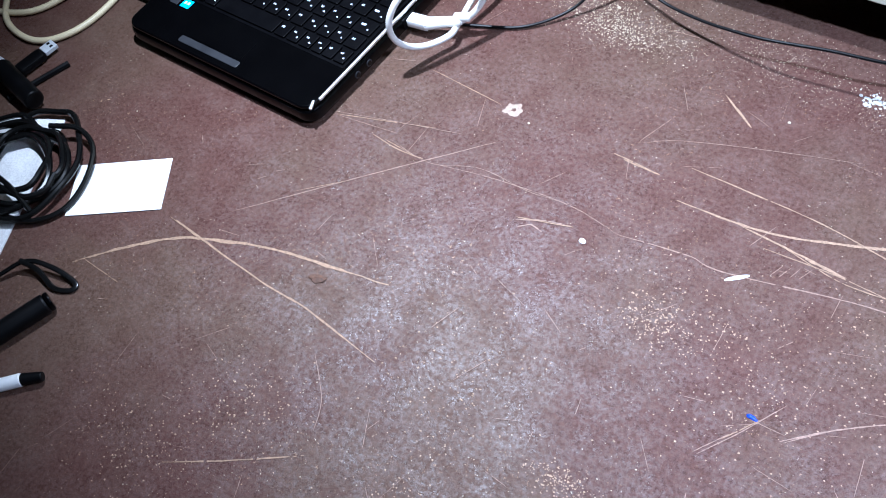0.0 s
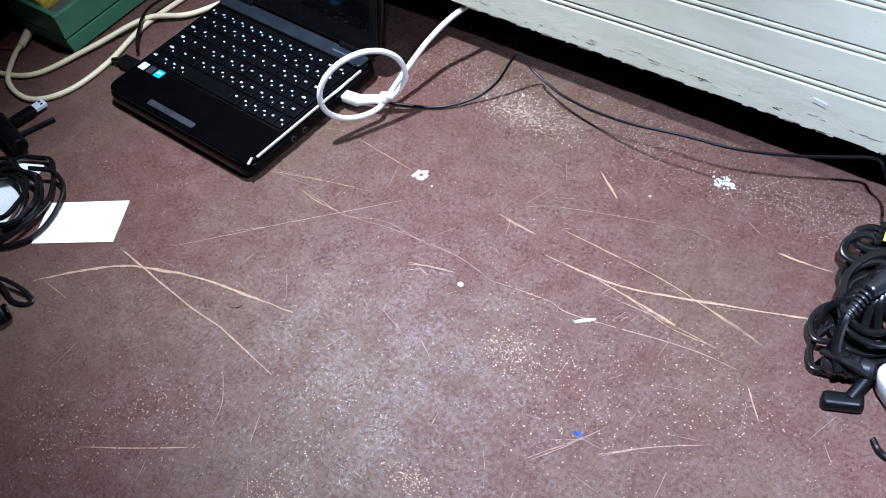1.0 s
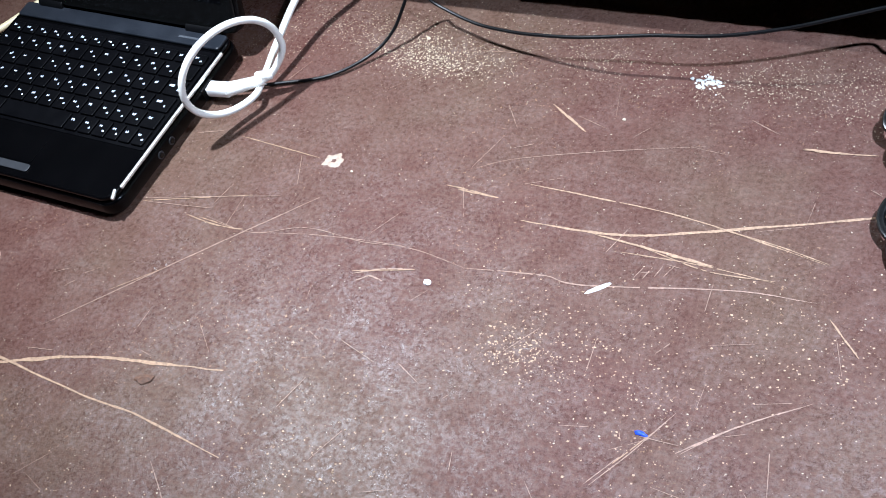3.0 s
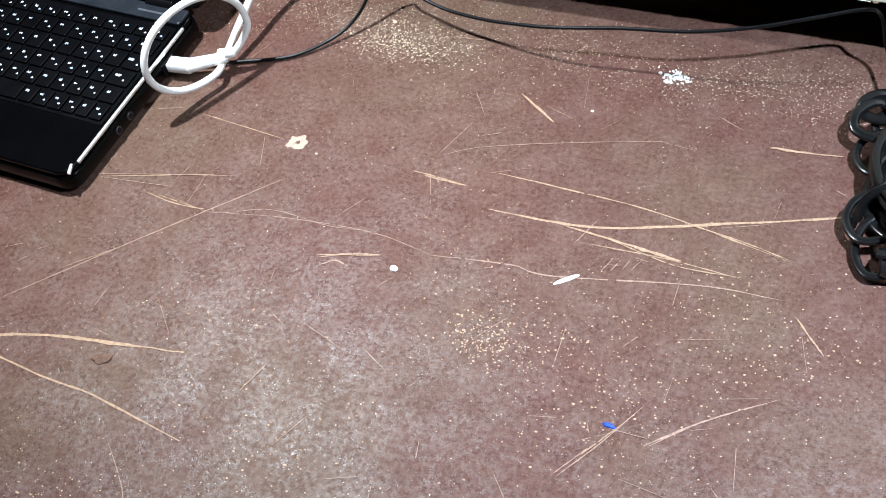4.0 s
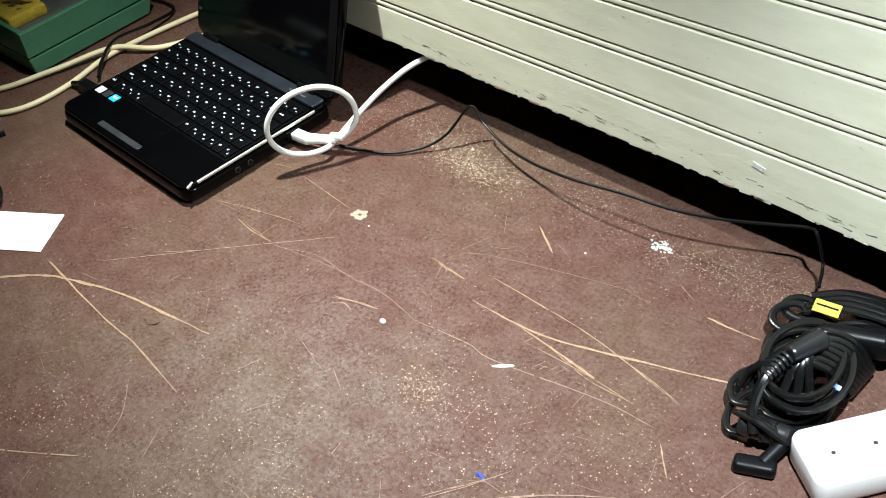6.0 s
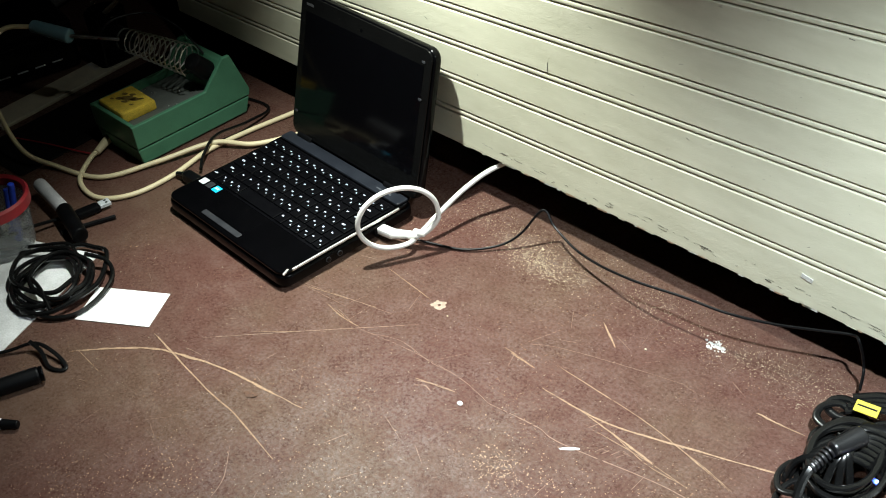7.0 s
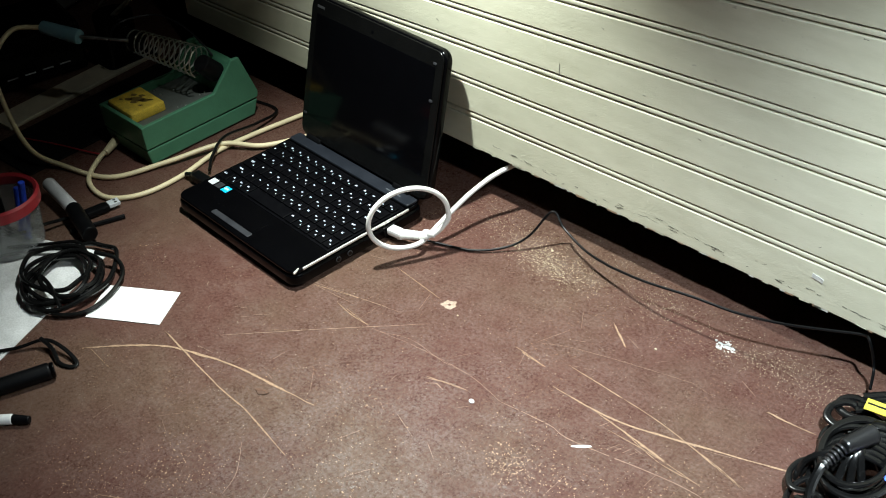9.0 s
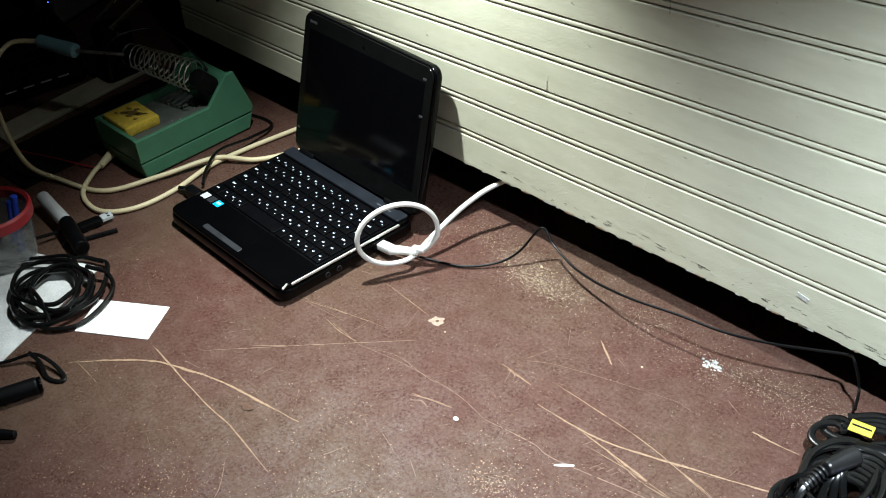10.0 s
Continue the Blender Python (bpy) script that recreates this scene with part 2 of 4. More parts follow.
def tube(points, radius, sides=10, steps=8, flat=1.0):
    """A cable through the points; flat below 1 makes it a ribbon."""
    line = glide(points, steps)
    bm = bmesh.new()
    up, rings = Vector((0, 0, 1)), []
    for i, p in enumerate(line):
        d = (line[min(i + 1, len(line) - 1)] - line[max(i - 1, 0)]).normalized()
        side = d.cross(up)
        side = side.normalized() if side.length > 1e-4 else d.orthogonal().normalized()
        up = side.cross(d).normalized()
        rings.append([bm.verts.new(p + radius * (math.cos(2 * math.pi * k / sides) * side + flat * math.sin(2 * math.pi * k / sides) * up)) for k in range(sides)])
    for a, b in zip(rings, rings[1:]):
        for k in range(sides):
            bm.faces.new((a[k], a[(k + 1) % sides], b[(k + 1) % sides], b[k]))
    bm.faces.new(rings[0][::-1])
    bm.faces.new(rings[-1])
    bmesh.ops.recalc_face_normals(bm, faces=bm.faces)
    return bm


def cable(name, points, radius, material, label, sides=10, steps=8, category="cable"):
    return tagged(link_mesh(name, tube(points, radius, sides, steps), material), label, category)


# ---- the bench and the room ----
bench = tagged(link_mesh("workbench_top", block((2.9, 1.70, 0.03), (-0.35, -0.03, -0.015), 0.002), BENCH), "scratched maroon painted hardboard bench top, dusty", "bench top", kind="structure")
room = [("floor", (5, 5, 0.1), (-0.3, 0, -0.80)), ("ceiling", (5, 5, 0.1), (-0.3, 0, 2.45)), ("wall_south", (5, 0.1, 3.2), (-0.3, -2.5, 0.85)),
        ("wall_east", (0.1, 5, 3.2), (2.2, 0, 0.85)), ("wall_west", (0.1, 5, 3.2), (-2.8, 0, 0.85)), ("wall_back", (5, 0.1, 3.2), (-0.3, 0.90, 0.85))]
for nm, size, at in room:
    tagged(link_mesh(nm, block(size, at), ROOM), "plain dull grey room surface in the dark", nm.split("_")[0], kind="structure")

# cream board wall over the back of the bench: boards with a bead between them
WALL_Y, WALL_L, WALL_R, PITCH = 0.541, -1.016, 1.05, 0.047
wall = tagged(link_mesh("wall_north", block((WALL_R - WALL_L - 0.004, 0.012, 1.26), ((WALL_L + WALL_R) / 2, WALL_Y + 0.0140, 0.073 + 0.632)), CREAM), "cream painted grooved board wall ending above the bench", "wall", kind="structure")


def joint(k, x):
    """Height of the bead over board k: the boards fan out a little, over a bottom board cut level."""
    return 0.1227 + 0.0467 * k + (0.0176 + 0.0075 * k) * x if k >= 0 else 0.0675


def strip(lo, hi, y0, y1, r):
    """A length of timber along the wall between two sloping edges, its long edges rounded by r."""
    bm = bmesh.new()
    ends = [[bm.verts.new((x, y, f(x))) for y, f in ((y0, lo), (y0, hi), (y1, hi), (y1, lo))] for x in (WALL_L, WALL_R)]
    bm.faces.new(ends[0])
    bm.faces.new(ends[1][::-1])
    for q in range(4):
        bm.faces.new((ends[0][q], ends[1][q], ends[1][(q + 1) % 4], ends[0][(q + 1) % 4]))
    bmesh.ops.recalc_face_normals(bm, faces=bm.faces)
    bmesh.ops.bevel(bm, geom=bm.edges[:], offset=r, segments=2, profile=0.5, affect="EDGES")
    return bm


N = 27
for k in range(N):
    part("board", strip(lambda x: joint(k - 1, x) + 0.0045, lambda x: joint(k, x) - 0.0045, WALL_Y, WALL_Y + 0.012, 0.0010), CREAM, wall)
    part("bead", strip(lambda x: joint(k, x) - 0.0024, lambda x: joint(k, x) + 0.0024, WALL_Y + 0.0002, WALL_Y + 0.0108, 0.0014), CREAM, wall)

# ---- wear on the wall and the bench ----
rng = random.Random(7)


def wall_mark(x0, z0, x1, z1, width, material=SCUFF):
    """A short mark on the face of the boards."""
    a, b = Vector((x0, WALL_Y - 0.0004, z0)), Vector((x1, WALL_Y - 0.0004, z1))
    d = (b - a).normalized()
    up = Vector((-d.z, 0, d.x))
    bm = bmesh.new()
    n, last = 6, None
    for i in range(n + 1):
        p = a + (b - a) * i / n + up * rng.uniform(-0.3, 0.3) * width
        w = 0.5 * width * rng.uniform(0.3, 1.2)
        pair = (bm.verts.new(p + up * w), bm.verts.new(p - up * w))
        if last:
            bm.faces.new((last[0], last[1], pair[1], pair[0]))
        last = pair
    bmesh.ops.recalc_face_normals(bm, faces=bm.faces)
    return part("mark", bm, material, wall)


for k in range(70):
    x = rng.uniform(-0.42, 0.20)
    z = 0.0835 + 0.002 * math.sin(x * 30) + rng.gauss(0, 0.0022)
    wall_mark(x, z, x + rng.uniform(0.002, 0.012), z + rng.uniform(-0.0012, 0.0012), rng.uniform(0.0004, 0.0011))
for k in range(40):
    x, z = rng.uniform(-0.95, 0.25), 0.072 + PITCH * rng.uniform(0, 7)
    wall_mark(x, z, x + rng.uniform(-0.006, 0.006), z + rng.uniform(-0.002, 0.002), rng.uniform(0.0003, 0.0008))
wall_mark(-0.302, 0.211, -0.3015, 0.224, 0.0011)
for z in (0.340, 0.350, 0.362, 0.373, 0.384):
    wall_mark(-0.150, z, -0.1495, z + rng.uniform(0.004, 0.010), 0.0010)
# torn scrap on the bottom board and white chips along its edge
part("paper_scrap", block((0.012, 0.0008, 0.005), (0.010, WALL_Y - 0.0006, 0.1045), 0.0002, 1, pose(0, 0, 0, ry=12)), SPLAT, wall)
part("nail_hole", rod((-0.911, WALL_Y - 0.0008, 0.144), (-0.911, WALL_Y + 0.001, 0.144), 0.0030, n=14), MATT_BLACK, wall)
for k in range(46):
    x = rng.uniform(-0.45, 0.24)
    wd = rng.uniform(0.003, 0.016)
    part("chipped_edge", block((wd, 0.006, rng.uniform(0.0012, 0.0034)), (x, WALL_Y + 0.0032, 0.0716), 0.0006, 1, pose(0, 0, 0, ry=rng.uniform(-6, 6))), rng.choice((CREAM, SPLAT, RAW_BOARD)), wall)


layer = [0]


def scratch(points, width, material=RAW_BOARD, z=0.0003, steps=22):
    """A scratch in the paint: a thin uneven line."""
    layer[0] += 1
    z += 0.000012 * (layer[0] % 60)
    line = glide([(x, y, z) for x, y in points], steps)
    bm = bmesh.new()
    last = None
    for i, p in enumerate(line):
        d = line[min(i + 1, len(line) - 1)] - line[max(i - 1, 0)]
        side = Vector((-d.y, d.x, 0)).normalized()
        taper = min(1.0, 0.35 + 4.0 * min(i, len(line) - 1 - i) / len(line))
        w = 0.5 * width * taper * (0.82 + 0.55 * noise.noise((i * 0.21, layer[0] * 3.7, 0)) + rng.uniform(-0.10, 0.10))
        p = p + side * 0.3 * width * noise.noise((i * 0.13, layer[0] * 5.1, 9))
        pair = (bm.verts.new(p + side * w), bm.verts.new(p - side * w))
        if last and (width > 0.0015 or rng.random() > 0.03):
            bm.faces.new((last[0], pair[0], pair[1], last[1]))
        last = pair
    bmesh.ops.recalc_face_normals(bm, faces=bm.faces)
    return part("scratch", bm, material, bench)


scratch([(-0.153, 0.356), (-0.104, 0.357), (-0.066, 0.362), (-0.018, 0.377), (0.066, 0.406), (0.16, 0.440)], 0.0022)
scratch([(-0.158, 0.389), (-0.098, 0.387), (-0.036, 0.383), (0.056, 0.366)], 0.0012)
scratch([(-0.097, 0.356), (-0.05, 0.352), (-0.012, 0.348)], 0.0018)
scratch([(-0.081, 0.345), (-0.019, 0.347), (0.029, 0.344)], 0.0009)
scratch([(-0.343, 0.301), (-0.289, 0.310), (-0.224, 0.314), (-0.177, 0.307)], 0.0006, PALE_SCRATCH)
scratch([(-0.177, 0.307), (-0.121, 0.314), (-0.09, 0.313), (0.006, 0.332), (0.058, 0.335)], 0.0011, PALE_SCRATCH)
scratch([(-0.473, 0.181), (-0.393, 0.263), (-0.351, 0.305), (-0.313, 0.343)], 0.0010, PALE_SCRATCH)
scratch([(-0.565, 0.075), (-0.538, 0.103), (-0.501, 0.135), (-0.456, 0.155), (-0.407, 0.169), (-0.356, 0.177), (-0.309, 0.184)], 0.0030)
scratch([(-0.512, 0.151), (-0.407, 0.138), (-0.353, 0.135), (-0.277, 0.123)], 0.0018)
scratch([(-0.41, 0.387), (-0.329, 0.379)], 0.0009)
scratch([(-0.17, 0.468), (-0.136, 0.446)], 0.0020)
scratch([(-0.205, 0.395), (-0.178, 0.41), (-0.116, 0.43), (-0.039, 0.451)], 0.0006, PALE_SCRATCH)
scratch([(-0.21, 0.373), (-0.177, 0.372)], 0.0016)
scratch([(-0.255, 0.283), (-0.235, 0.292), (-0.213, 0.297)], 0.0014, PALE_SCRATCH)
scratch([(-0.25, 0.278), (-0.241, 0.284), (-0.23, 0.282)], 0.0014, PALE_SCRATCH)
scratch([(0.008, 0.21), (0.035, 0.236), (0.072, 0.263)], 0.0010, PALE_SCRATCH)
scratch([(-0.029, 0.192), (-0.011, 0.22)], 0.0009)
scratch([(0.02, 0.46), (0.051, 0.461)], 0.0016)
scratch([(0.068, 0.325), (0.091, 0.301)], 0.0013)
scratch([(-0.459, 0.307), (-0.364, 0.334)], 0.0008)
scratch([(-0.402, 0.303), (-0.371, 0.300)], 0.0008)
scratch([(-0.368, -0.023), (-0.325, 0.003), (-0.276, 0.036)], 0.0014)
scratch([(-0.323, 0.107), (-0.294, 0.079), (-0.282, 0.054)], 0.0008, PALE_SCRATCH)
scratch([(-0.208, 0.395), (-0.195, 0.431)], 0.0006, PALE_SCRATCH)
scratch([(-0.414, 0.303), (-0.385, 0.299), (-0.359, 0.3)], 0.0012, RAW_BOARD)
scratch([(-0.038, 0.174), (-0.02, 0.203), (-0.002, 0.237)], 0.0008, PALE_SCRATCH)
scratch([(0.005, 0.209), (0.03, 0.232), (0.056, 0.252)], 0.0012, PALE_SCRATCH)
scratch([(-0.519, 0.151), (-0.471, 0.145)], 0.0013, RAW_BOARD)
scratch([(-0.397, 0.305), (-0.351, 0.299), (-0.309, 0.313), (-0.259, 0.311), (-0.219, 0.316)], 0.0005, PALE_SCRATCH)
scratch([(-0.557, 0.082), (-0.513, 0.079)], 0.0009, RAW_BOARD)
scratch([(-0.438, 0.222), (-0.401, 0.254)], 0.0006, RAW_BOARD)
scratch([(-0.044, 0.35), (-0.028, 0.349), (-0.013, 0.347)], 0.0024, RAW_BOARD)
scratch([(-0.094, 0.355), (-0.061, 0.352), (-0.015, 0.343), (0.029, 0.345)], 0.0010, RAW_BOARD)
scratch([(-0.018, 0.379), (0.021, 0.374), (0.059, 0.366)], 0.0010, RAW_BOARD)
scratch([(-0.22, 0.375), (-0.187, 0.373)], 0.0011, RAW_BOARD)
scratch([(-0.256, 0.285), (-0.211, 0.297)], 0.0011, RAW_BOARD)
scratch([(0.019, 0.459), (0.041, 0.46), (0.069, 0.463)], 0.0015, RAW_BOARD)
scratch([(-0.462, 0.309), (-0.409, 0.322), (-0.344, 0.337)], 0.0006, PALE_SCRATCH)
scratch([(-0.455, 0.307), (-0.395, 0.313)], 0.0006, PALE_SCRATCH)
scratch([(-0.041, 0.174), (-0.024, 0.201)], 0.0007, PALE_SCRATCH)
for dx, dy, ex, ey in ((0, 0, 0.004, 0.010), (0.006, 0.001, 0.010, 0.012), (0.003, 0.006, 0.010, 0.007), (0.013, 0.004, 0.016, 0.014), (0.019, 0.006, 0.024, 0.017), (0.018, 0.016, 0.028, 0.015)):
    scratch([(-0.060 + dx, 0.326 + dy), (-0.060 + ex, 0.326 + ey)], 0.0006, PALE_SCRATCH, steps=6)
for k in range(150):
    x, y, a, l = rng.uniform(-0.6, 0.25), rng.uniform(-0.15, 0.52), rng.uniform(0, math.pi), rng.uniform(0.006, 0.035)
    scratch([(x, y), (x + l * math.cos(a), y + l * math.sin(a))], rng.uniform(0.0003, 0.0007), PALE_SCRATCH, steps=8)


def flecks(name, n, place, lo, hi, material, label, category):
    """Loose crumbs, each a small uneven wedge, strewn where place() says."""
    verts, faces = [], []
    for _ in range(n):
        x, y = place()
        s, a = rng.uniform(lo, hi) * rng.choice((0.6, 0.8, 1.0)), rng.uniform(0, 6.28)
        k = len(verts)
        for j in range(4):
            q = a + j * 1.57 + rng.uniform(-0.4, 0.4)
            verts.append((x + s * math.cos(q), y + s * math.sin(q) * 0.8, 0.0002))
        verts.append((x + rng.uniform(-0.3, 0.3) * s, y + rng.uniform(-0.3, 0.3) * s, s * rng.uniform(0.3, 0.9)))
        faces += [(k, k + 1, k + 4), (k + 1, k + 2, k + 4), (k + 2, k + 3, k + 4), (k + 3, k, k + 4)]
    me = bpy.data.meshes.new(name)
    me.from_pydata(verts, [], faces)
    me.materials.append(material)
    return tagged(new(name, me), label, category, kind="stuff")


def by_wall():
    while True:
        x, y = rng.uniform(-0.46, 0.14), rng.gauss(0.518, 0.020)
        if 0.45 < y < 0.575 and rng.random() < 0.35 + 0.65 * (noise.noise((x * 14, y * 20, 3.0)) > 0):
            return x, y


def heap():
    return rng.gauss(-0.285, 0.028), rng.gauss(0.500, 0.012)


def anywhere():
    return rng.uniform(-0.75, 0.35), rng.uniform(-0.2, 0.56)


flecks("grit", 4200, by_wall, 0.00025, 0.0008, GRAIN, "pale sawdust grit along the foot of the wall", "grit")
flecks("sawdust", 900, heap, 0.0003, 0.0011, GRAIN, "small drift of pale sawdust on the bench", "sawdust")
flecks("dust_specks", 3200, anywhere, 0.0002, 0.0008, GRAIN, "scattered pale dust specks on the bench", "dust")


def worn_patch():
    cx, cy, sx, sy = rng.choice(((-0.115, 0.252, 0.016, 0.010), (-0.075, 0.262, 0.040, 0.024), (-0.02, 0.235, 0.05, 0.04), (-0.107, 0.110, 0.014, 0.006), (-0.345, 0.053, 0.03, 0.02), (-0.391, -0.021, 0.03, 0.02), (-0.22, 0.135, 0.035, 0.035), (0.05, 0.29, 0.04, 0.03), (-0.185, 0.035, 0.02, 0.012)))
    return rng.gauss(cx, sx), rng.gauss(cy, sy)


flecks("worn_paint", 2300, worn_patch, 0.0003, 0.0012, WORN_PAINT, "flakes of worn tan paint on the bench", "worn paint")


def lump(name, at, size, material, label, category, turn=0.0, rough=0.35, cuts=2):
    bm = bmesh.new()
    bmesh.ops.create_icosphere(bm, subdivisions=cuts, radius=1.0)
    for v in bm.verts:
        v.co *= 1 + rough * noise.noise(v.co * 1.7 + Vector((at[0] * 90, at[1] * 90, 0)))
        v.co = Vector((v.co.x * size[0], v.co.y * size[1], max(v.co.z, -0.4) * size[2]))
    bmesh.ops.transform(bm, matrix=pose(at[0], at[1], 0.4 * size[2], rz=turn), verts=bm.verts)
    return tagged(link_mesh(name, bm, material), label, category)


def glue_ring():
    bm = bmesh.new()
    rings = []
    for i in range(28):
        a = i / 28 * 2 * math.pi
        w = 1 + 0.5 * noise.noise((math.cos(a) * 2.0, math.sin(a) * 2.6, 5))
        rings.append([bm.verts.new((-0.3195 + math.cos(a) * q * w, 0.379 + math.sin(a) * q * w * 0.85, h)) for q, h in ((0.0080, 0.0002), (0.0066, 0.0008), (0.0034, 0.0007), (0.0020, 0.0002))])
    for i in range(28):
        for k in range(3):
            bm.faces.new((rings[i][k], rings[(i + 1) % 28][k], rings[(i + 1) % 28][k + 1], rings[i][k + 1]))
    bmesh.ops.recalc_face_normals(bm, faces=bm.faces)
    return tagged(link_mesh("glue_spot", bm, GLUE), "dried ring of pale glue on the bench", "glue spot")


glue_ring()
lump("crumb", (-0.1975, 0.289), (0.0030, 0.0024, 0.0016), WHITE_CARD, "small off-white crumb on the bench", "crumb")
lump("brown_flake", (-0.365, 0.162), (0.0062, 0.0042, 0.0012), BROWN, "dark brown flake on the bench", "flake", 20, 1.1, 2)
lump("blue_chip", (-0.0185, 0.216), (0.0045, 0.0018, 0.0015), BLUE, "tiny blue plastic chip on the bench", "chip", -8)
lump("paper_sliver", (-0.080, 0.313), (0.0098, 0.0017, 0.0007), WHITE_CARD, "thin white paper sliver on the bench", "paper sliver", 40, 0.15, 3)
for x, y, s in ((-0.112, 0.463, 0.0016), (-0.338, 0.500, 0.0022), (-0.300, 0.520, 0.0020), (-0.300, 0.372, 0.0012)):
    lump("pale_crumb", (x, y), (s, s * 0.8, s * 0.6), GRAIN, "pale crumb on the maroon bench", "crumb")


def splat():
    bms = []
    for k in range(70):
        a, r = rng.uniform(0, 6.28), abs(rng.gauss(0, 0.0052))
        q = rng.uniform(0.0006, 0.0017)
        bm = bmesh.new()
        bmesh.ops.create_icosphere(bm, subdivisions=1, radius=1.0)
        for v in bm.verts:
            v.co *= rng.uniform(0.6, 1.3)
        bmesh.ops.transform(bm, matrix=pose(-0.0615 + r * math.cos(a) * 1.3, 0.5105 + r * math.sin(a), 0.0002) @ Matrix.Diagonal((q, q, q * 0.6, 1)), verts=bm.verts)
        bms.append(bm)
    return tagged(link_mesh("paint_splat", join(*bms), SPLAT), "crumbled white paint splat on the bench", "paint splat")


splat()


# ---- netbook ----
def netbook():
    t = thing("netbook", pose(-0.5825, 0.2885, 0.0, rz=-2.4), "open black glossy netbook standing on the bench, screen dark", "netbook")
    W, D = 0.240, 0.190
    part("base", slab(W, D, 0.004, 0.0195, 0.014, 0.004, (0, D / 2)), GLOSS_BLACK, t)
    part("palm_rest", slab(W - 0.004, D - 0.003, 0.0196, 0.0240, 0.013, 0.0015, (0, D / 2)), GLOSS_BLACK, t, "glossy black palm rest")
    for x in (-0.1, 0.1):
        for y in (0.02, 0.16):
            part("rubber_foot", rod((x, y, 0.0), (x, y, 0.0045), 0.006), MATT_BLACK, t)
    part("edge_trim", block((0.0026, 0.152, 0.0030), (W / 2 - 0.0022, 0.092, 0.0232), 0.0010), CHROME, t, "bright silver edge trim")
    part("trim_tip", block((0.0026, 0.010, 0.0026), (W / 2 - 0.0040, 0.0085, 0.0232), 0.0008, 2, pose(0, 0, 0, rz=22)), CHROME, t)
    part("touchpad", slab(0.066, 0.026, 0.0241, 0.02445, 0.002, 0.0002, (-0.012, 0.030)), GLOSS_BLACK, t)
    part("touchpad_button", slab(0.076, 0.0075, 0.0241, 0.0250, 0.002, 0.0004, (-0.014, 0.0115)), DARK_GREY, t, "worn grey touchpad bar")
    part("keyboard_bed", slab(0.228, 0.112, 0.0241, 0.0246, 0.003, 0.0002, (0, 0.1095)), KEY_BLACK, t)
    rows = [(0.0185, [1.2, 1, 1, 1, 5.0, 1, 1, 1, 0.9, 0.9, 0.9]), (0.0185, [1.9, 1, 1, 1, 1, 1, 1, 1, 1, 1, 1, 1.0, 1.1]), (0.0185, [1.6, 1, 1, 1, 1, 1, 1, 1, 1, 1, 1, 1, 1.4]),
            (0.0185, [1.3, 1, 1, 1, 1, 1, 1, 1, 1, 1, 1, 1, 1.2]), (0.0180, [1, 1, 1, 1, 1, 1, 1, 1, 1, 1, 1, 1, 1.2]), (0.0130, [0.9] * 14)]
    y = 0.0555
    for ri, (h, keys) in enumerate(rows):
        unit, x = 0.224 / sum(keys), -0.112
        for ki, w in enumerate(keys):
            kw = w * unit
            cx, cy = x + kw / 2, y + h / 2
            bm = slab(kw - 0.0016, h - 0.0016, 0.0247, 0.0268, 0.0014, 0.0006, (cx, cy))
            bm.faces.ensure_lookup_table()
            n0 = len(bm.faces)
            if not (ri == 0 and ki == 4):
                # a main character of two or three strokes, and a smaller one beside or below it
                wide = w > 1.15
                main = rng.uniform(0.0022, 0.0034) * (2.0 if wide else 1.0)
                hx, hy = cx - min(kw, 0.02) * rng.uniform(0.10, 0.20), cy + 0.10 * h
                strokes = [(hx - main * 0.36, hy, 0.0008, rng.uniform(0.0014, 0.0022)), (hx + main * 0.36, hy + rng.uniform(-0.0004, 0.0004), 0.0008, rng.uniform(0.0010, 0.0022)), (hx, hy + rng.choice((-0.0008, 0.0, 0.0008)), main, 0.0008)]
                if wide:
                    strokes += [(hx + main * 0.12, hy, 0.0007, 0.0022), (hx, hy - 0.0012, main * 0.9, 0.0007)]
                if rng.random() < 0.8:
                    qx, qy = cx + min(kw, 0.02) * 0.22, cy - 0.17 * h
                    strokes += [(qx, qy, rng.uniform(0.0014, 0.0026), 0.0008), (qx, qy + 0.0008, 0.0008, 0.0010)]
                for si, (px, py, lw, lh) in enumerate(strokes):
                    zz = 0.02690 + 0.00002 * si
                    q = [bm.verts.new((px + sx * lw / 2, py + sy * lh / 2, zz)) for sx, sy in ((-1, -1), (1, -1), (1, 1), (-1, 1))]
                    bm.faces.new(q).material_index = 1
            part("key", bm, [KEY_BLACK, LEGEND], t)
            x += kw
        y += h
    part("hinge_cover", slab(0.230, 0.017, 0.0241, 0.0272, 0.003, 0.001, (0, 0.1765)), surface("hinge_blue_grey", (0.012, 0.014, 0.019), 0.38, spec=0.3), t, "dark blue-grey hinge strip")
    part("name_bar", block((0.026, 0.0022, 0.0003), (0.082, 0.1750, 0.0274)), surface("worn_lettering", (0.05, 0.055, 0.065), 0.5), t, "pale lettering bar")
    for x, wd, mat, lab in ((-0.106, 0.011, SILVER_STICKER, "silver sticker"), (-0.0925, 0.010, DARK_GREY, "grey sticker"), (-0.0785, 0.0115, CYAN, "cyan blue sticker")):
        part("sticker", slab(wd, 0.0105, 0.0241, 0.0244, 0.001, 0.0001, (x, 0.0475)), mat, t, lab)
    for x in (-0.0805, -0.0765):
        part("sticker_window", block((0.0028, 0.0036, 0.0002), (x, 0.0482, 0.0245)), SILVER_STICKER, t)
